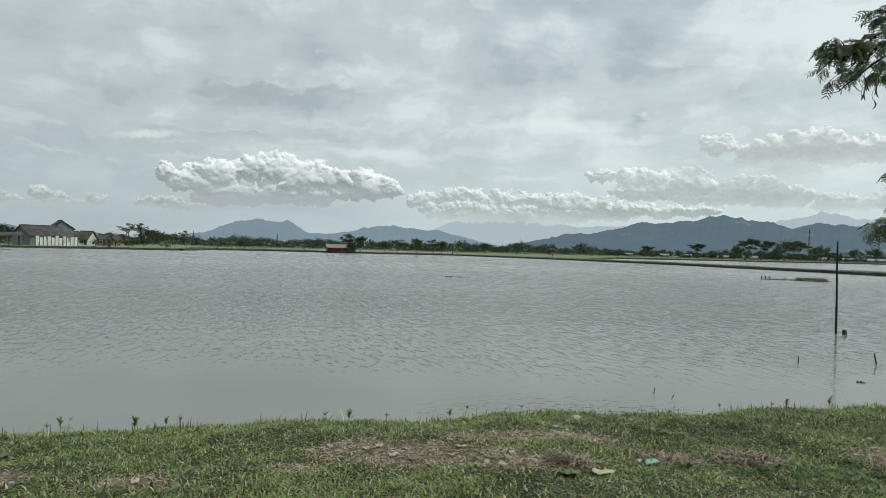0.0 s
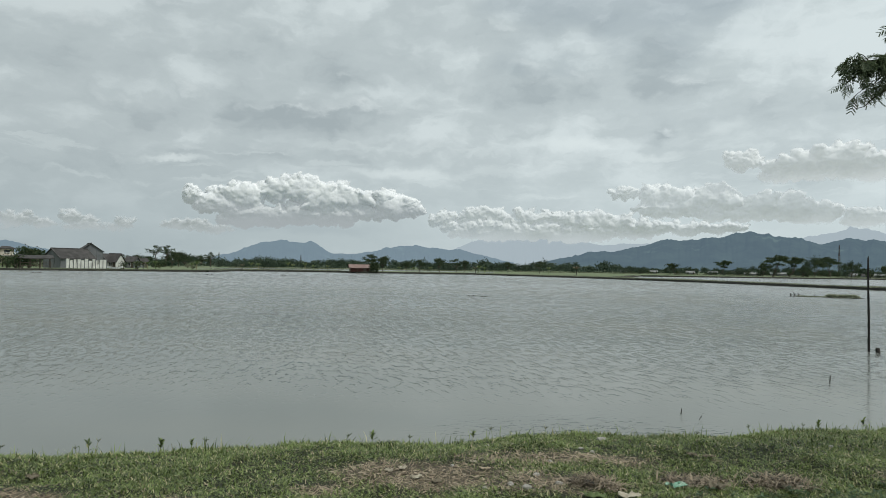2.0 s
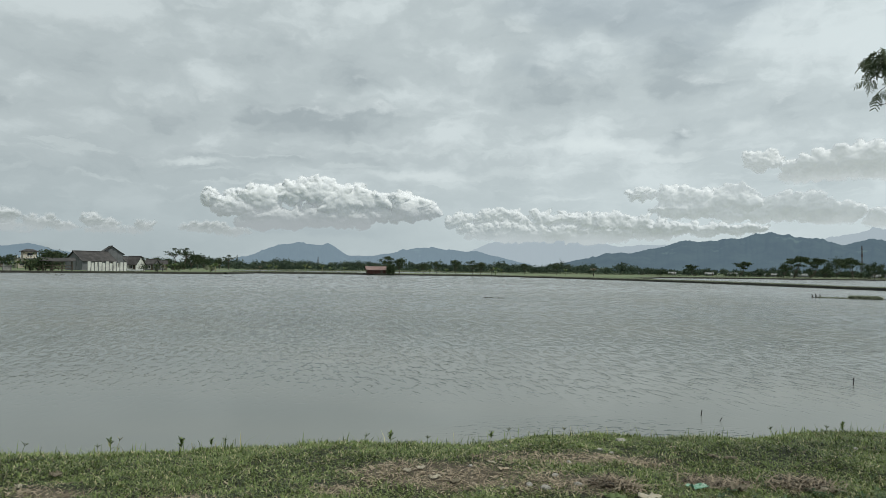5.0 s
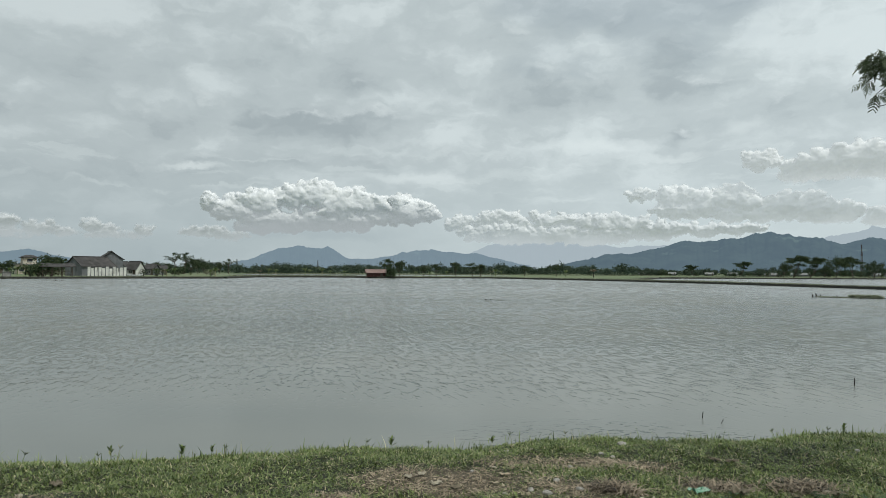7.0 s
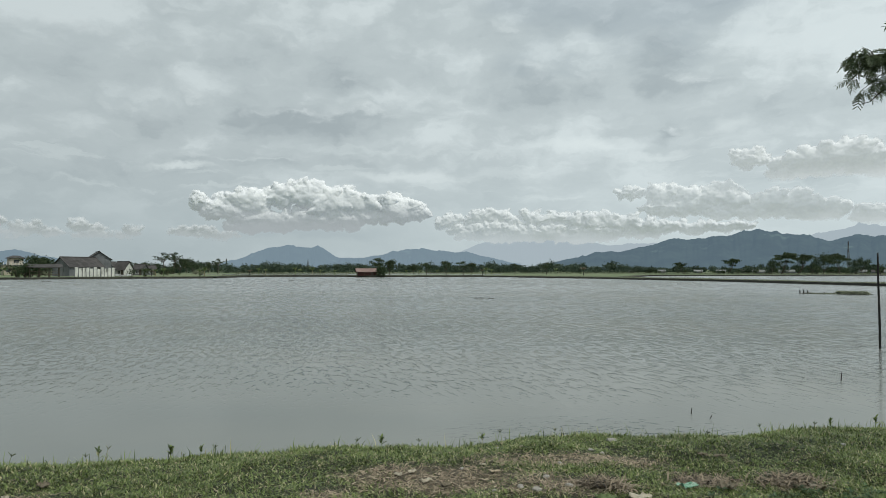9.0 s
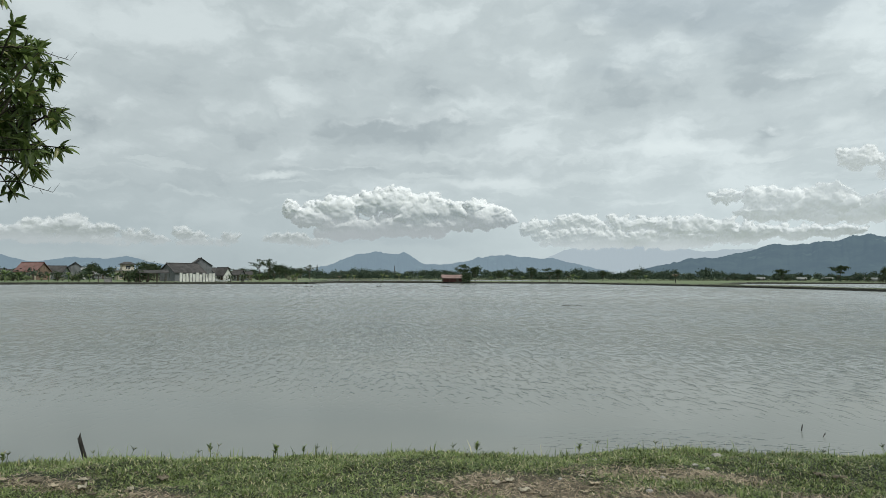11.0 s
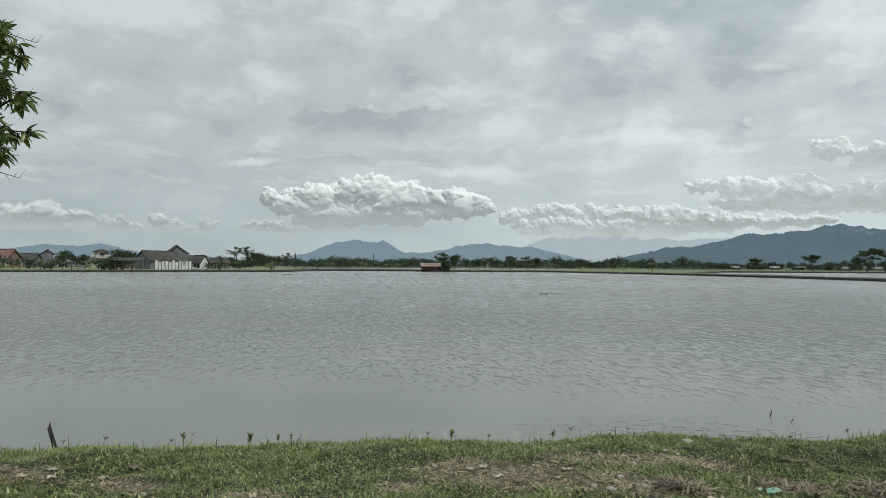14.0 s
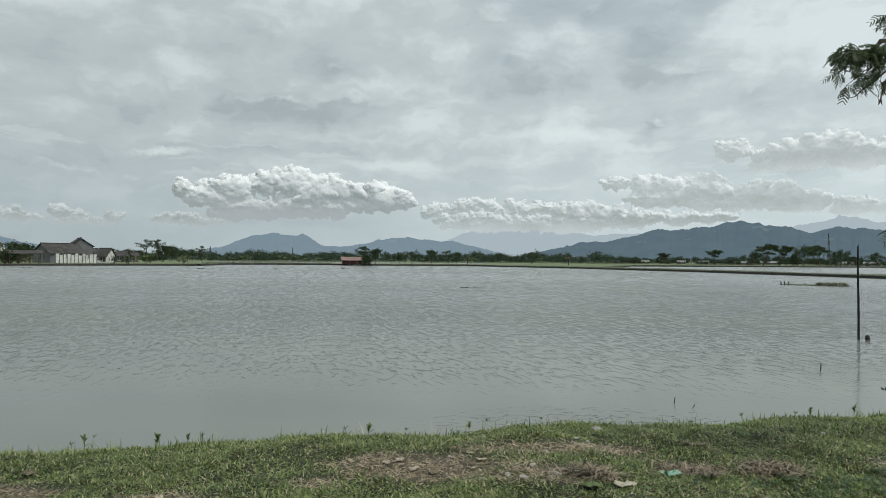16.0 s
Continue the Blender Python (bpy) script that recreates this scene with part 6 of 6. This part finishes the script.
    # long hooked bare twig and the pods under the lower limb
    part("bare_twig", Geo().tube([(-1.40, 0.08, 3.30), (-1.52, 0.08, 3.22), (-1.59, 0.10, 3.16), (-1.66, 0.10, 3.09), (-1.74, 0.10, 3.04), (-1.80, 0.10, 2.98), (-1.89, 0.10, 2.955)],
                                  [0.010, 0.009, 0.008, 0.006, 0.005, 0.004, 0.002], 5), TWIG, ob)
    for k, (x_, z_, ln, cv) in enumerate(((-1.56, 3.02, 0.24, 0.04), (-1.50, 2.98, 0.16, -0.03), (-1.45, 3.00, 0.26, 0.03), (-1.40, 2.98, 0.24, -0.04),
                                          (-1.53, 2.90, 0.12, 0.02), (-1.42, 2.86, 0.17, 0.04), (-1.47, 2.95, 0.20, -0.02))):
        ln, z_ = ln * 0.48, z_ + 0.05
        pts = [(x_ - 0.13 + cv * 0.6 * math.sin(q / 7 * math.pi), 0.02 * k - 0.04, z_ - ln * q / 7) for q in range(8)]
        pod = part("pod", Geo().tube(pts, [0.0015, 0.003, 0.005, 0.006, 0.006, 0.006, 0.004, 0.0015], 6), POD, ob, "dark brown hanging pod")
        bow = [(x_ - 0.13 + 0.035 * math.sin(q * 1.4) * (1 if k % 2 else -1) * (4 - q) / 3, 0.02 * k - 0.04, z_ + 0.16 * (4 - q) / 4) for q in range(5)]
        part("stalk", Geo().tube(bow, [0.0025] * 5, 4), TWIG, pod)



feathery_tree()

# ---- weeds and litter on the bank ----


def weed(x_, y_, tall, n_leaf, seed, label):
    """An upright weed: stem with narrow leaves in tiers."""
    r = np.random.default_rng(seed)
    z_ = float(bank_height(np.array([x_]), np.array([y_]))[0])
    ob = thing("weed", label, "weed", Matrix.Translation((x_, y_, z_)), "weeds on the bank")
    lean = r.normal(0, 0.06, 2)
    part("stem", Geo().tube([(0, 0, -0.02), (lean[0] * tall * 0.5, lean[1] * tall * 0.5, tall * 0.5), (lean[0] * tall, lean[1] * tall, tall)],
                            [0.004, 0.003, 0.0018], 5), GRASS, ob)
    k = np.arange(n_leaf)
    hgt = tall * (0.45 + 0.55 * (k + 1) / n_leaf)
    a_ = k * 2.4
    pos = np.stack([lean[0] * hgt, lean[1] * hgt, hgt], -1)
    along = np.stack([np.cos(a_), np.sin(a_), r.uniform(0.6, 2.0, n_leaf)], -1)
    v, t = lance_leaves(pos, along, np.tile([0, 0, 1.0], (n_leaf, 1)) + r.normal(0, 0.1, (n_leaf, 3)), r.uniform(0.05, 0.085, n_leaf) * (tall / 0.2) ** 0.4,
                        np.full(n_leaf, 0.021), r.uniform(0.0, 0.4, n_leaf))
    new("leaves", triangles("leaves", v, t, GRASS)).parent = ob


for k, (x_, y_, tall, nl) in enumerate(((-0.88, 6.17, 0.16, 14), (-2.70, 5.80, 0.17, 16), (-2.45, 5.86, 0.14, 9), (-3.30, 5.74, 0.20, 7), (-4.80, 5.36, 0.14, 12),
                                        (-5.10, 5.30, 0.14, 12), (0.05, 6.32, 0.16, 6), (3.6, 7.02, 0.15, 9), (4.1, 7.1, 0.16, 9))):
    weed(x_, y_, tall * 0.78, nl, 200 + k, "upright green weed with narrow leaves at the bank's edge")


def finger_grass(x_, y_, tall, lean, seed):
    """A wiry flowering stalk that carries a few thin spikes like fingers."""
    r = np.random.default_rng(seed)
    z_ = float(bank_height(np.array([x_]), np.array([y_]))[0])
    ob = thing("finger_grass", "wiry flowering grass stalk with a fingered seed head", "grass stalk", Matrix.Translation((x_, y_, z_)), "flowering grass stalks")
    top = Vector((lean * tall, r.normal(0, 0.1) * tall, tall))
    part("stem", Geo().tube([(0, 0, -0.02), (top.x * 0.35, top.y * 0.4, tall * 0.55), top], [0.0026, 0.0022, 0.0016], 5), GRASS, ob)
    for k in range(4):
        a_ = k * 1.57 + r.uniform(-0.4, 0.4)
        d_ = Vector((math.cos(a_) * 0.8 + lean, math.sin(a_) * 0.5, r.uniform(0.5, 0.9))).normalized()
        ln = r.uniform(0.030, 0.048)
        part("spike", Geo().tube([top, top + d_ * ln * 0.5 + Vector((0, 0, 0.004)), top + d_ * ln], [0.0022, 0.0034, 0.0012], 5), SEDGE, ob)


for k, (x_, y_, tall, lean) in enumerate(((-3.22, 5.68, 0.22, 0.25), (-3.36, 5.66, 0.14, -0.1), (-2.32, 5.82, 0.15, 0.15), (-1.08, 6.16, 0.12, -0.2), (-0.55, 6.30, 0.13, 0.1),
                                         (0.20, 6.44, 0.15, 0.2), (0.75, 6.52, 0.12, 0.1), (2.9, 6.95, 0.12, -0.3),
                                         (3.45, 7.05, 0.13, 0.15), (-3.95, 5.50, 0.15, 0.3), (-4.25, 5.42, 0.13, -0.2), (-5.0, 5.24, 0.15, 0.2), (2.3, 6.86, 0.11, 0.25))):
    finger_grass(x_, y_, tall * 0.72, lean, 400 + k)


def scrap(name, x_, y_, size, seed, mat, label, category, rise=0.25, group="litter on the bank"):
    """A crumpled sheet with thickness."""
    r = np.random.default_rng(seed)
    n = 7
    top, pts = [], []
    off = r.uniform(0, 50)
    for i_ in range(n):
        for j_ in range(n):
            u, w = i_ / (n - 1) - 0.5, j_ / (n - 1) - 0.5
            q = noise.noise(Vector((u * 3.0 + off, w * 3.0, off)))
            q2 = noise.noise(Vector((u * 3.0 - off, w * 3.0, 9.0)))
            top.append(((u * (1 + 0.5 * q)) * size, (w * 0.65 * (1 + 0.5 * q2)) * size, (0.12 + abs(q) * rise + 0.12 * q2) * size))
    pts = top + [(p[0], p[1], p[2] - 0.02 * size - 0.001) for p in top]
    m = n * n
    fs = []
    for i_ in range(n - 1):
        for j_ in range(n - 1):
            k = i_ * n + j_
            fs += [(k, k + n, k + n + 1, k + 1), (k + m, k + m + 1, k + m + n + 1, k + m + n)]
    rim = [i_ * n for i_ in range(n)] + [(n - 1) * n + j_ for j_ in range(1, n)] + [i_ * n + n - 1 for i_ in range(n - 2, -1, -1)] + list(range(n - 2, 0, -1))
    fs += [(p, p + m, q + m, q) for p, q in zip(rim, rim[1:] + rim[:1])]
    z_ = float(bank_height(np.array([x_]), np.array([y_]))[0])
    return solid(name, Geo().add(pts, fs), mat, label, category, group=group, m=Matrix.Translation((x_, y_, z_ + 0.012)) @ Matrix.Rotation(off, 4, "Z"))


scrap("paper_scrap", 1.12, 4.70, 0.13, 1, PAPER, "crumpled dirty white paper lying in the grass", "litter", 0.14)
scrap("plastic_scrap", 1.53, 4.97, 0.14, 2, PLASTIC, "torn green and white plastic wrapper in the grass", "litter", 0.3)
scrap("dead_leaf", 1.80, 4.95, 0.14, 3, DEADLEAF, "large brown dead leaf on the grass", "leaf", 0.4)
scrap("dead_leaf", 0.87, 4.62, 0.13, 4, BANANA, "fallen yellow-green leaf on the grass", "leaf", 0.3)
scrap("dead_leaf", -3.16, 4.78, 0.10, 5, DEADLEAF, "curled brown leaf on the grass", "leaf", 0.3)
scrap("dead_leaf", 1.92, 5.83, 0.09, 6, DEADLEAF, "dry tan leaf on the grass", "leaf", 0.3)
scrap("dead_leaf", 2.06, 5.81, 0.09, 7, DEADLEAF, "dry tan leaf on the grass", "leaf", 0.3)
for k, (x_, y_, s_) in enumerate(((-4.05, 4.50, 0.09), (-3.82, 4.42, 0.07), (-3.62, 4.47, 0.08), (-3.45, 4.36, 0.06), (-4.30, 4.46, 0.07), (-3.20, 4.44, 0.06), (-2.25, 4.30, 0.06), (-1.95, 4.22, 0.07),
                                  (-0.60, 5.12, 0.06), (-0.22, 4.96, 0.07), (0.14, 5.22, 0.06), (0.05, 5.40, 0.05), (0.95, 5.60, 0.05), (1.95, 5.22, 0.07), (2.45, 5.05, 0.06))):
    scrap("dead_leaf", x_, y_, s_, 60 + k, (DEADLEAF, LITTER, PAPER)[k % 3], "small curled dry leaf on the worn soil", "leaf", 0.35, "dry leaves on the bank")
for k, (x_, y_, s_) in enumerate(((1.27, 6.37, 0.10), (1.09, 5.90, 0.05), (0.68, 5.55, 0.05), (0.18, 6.10, 0.05), (3.24, 6.1, 0.06), (-0.38, 5.02, 0.08), (-0.50, 5.22, 0.07),
                                  (0.51, 5.04, 0.06), (0.31, 4.85, 0.06), (3.68, 5.78, 0.06), (0.40, 6.00, 0.04), (-3.70, 4.58, 0.07), (0.66, 4.88, 0.06), (1.00, 5.95, 0.05),
                                  (0.12, 4.82, 0.05), (-2.75, 4.25, 0.05), (0.42, 4.78, 0.07), (-0.12, 5.37, 0.04))):
    if k in (5, 6, 10, 11):
        scrap("paper_scrap", x_, y_, s_, 40 + k, PAPER, "small pale paper scrap on bare soil", "litter", 0.4)
        continue
    r = np.random.default_rng(300 + k)
    bm = bmesh.new()
    bmesh.ops.create_icosphere(bm, subdivisions=2, radius=0.5)
    for vert in bm.verts:
        vert.co *= 1 + 0.35 * noise.noise(vert.co * 2.2 + Vector((k * 7.1, 0, 0)))
        vert.co.z *= 0.5
    me = bpy.data.meshes.new("stone")
    bm.to_mesh(me)
    bm.free()
    me.materials.append(STONE)
    st = new("stone", me)
    z_ = float(bank_height(np.array([x_]), np.array([y_]))[0])
    st.matrix_basis = Matrix.Translation((x_, y_, z_ + 0.008)) @ Matrix.Rotation(k, 4, "Z") @ Matrix.Diagonal((s_, s_ * 0.8, s_, 1))
    tagged(st, "small pale stone lying in the short grass", "stone", "stones on the bank")


def herb(x_, y_, size, seed):
    """A low rosette of broad leaves."""
    r = np.random.default_rng(seed)
    z_ = float(bank_height(np.array([x_]), np.array([y_]))[0])
    ob = thing("herb", "low dark green broad-leaved herb among the grass", "herb", Matrix.Translation((x_, y_, z_)), "broad-leaved herbs")
    n = 9
    a_ = np.arange(n) * 2.4 + r.uniform(0, 6)
    along = np.stack([np.cos(a_), np.sin(a_), r.uniform(0.3, 1.1, n)], -1)
    pos = np.stack([np.cos(a_) * 0.01, np.sin(a_) * 0.01, r.uniform(0.0, 0.03, n)], -1)
    v, t = lance_leaves(pos, along, np.tile([0, 0, 1.0], (n, 1)), r.uniform(0.6, 1.1, n) * size, r.uniform(0.32, 0.5, n) * size, r.uniform(0.2, 0.6, n))
    new("leaves", triangles("leaves", v, t, HERB)).parent = ob


r = np.random.default_rng(61)
for k in range(110):
    herb(float(r.normal(2.9, 0.45)), float(max(4.3, r.normal(4.82, 0.15))), float(r.uniform(0.025, 0.050)), 700 + k)
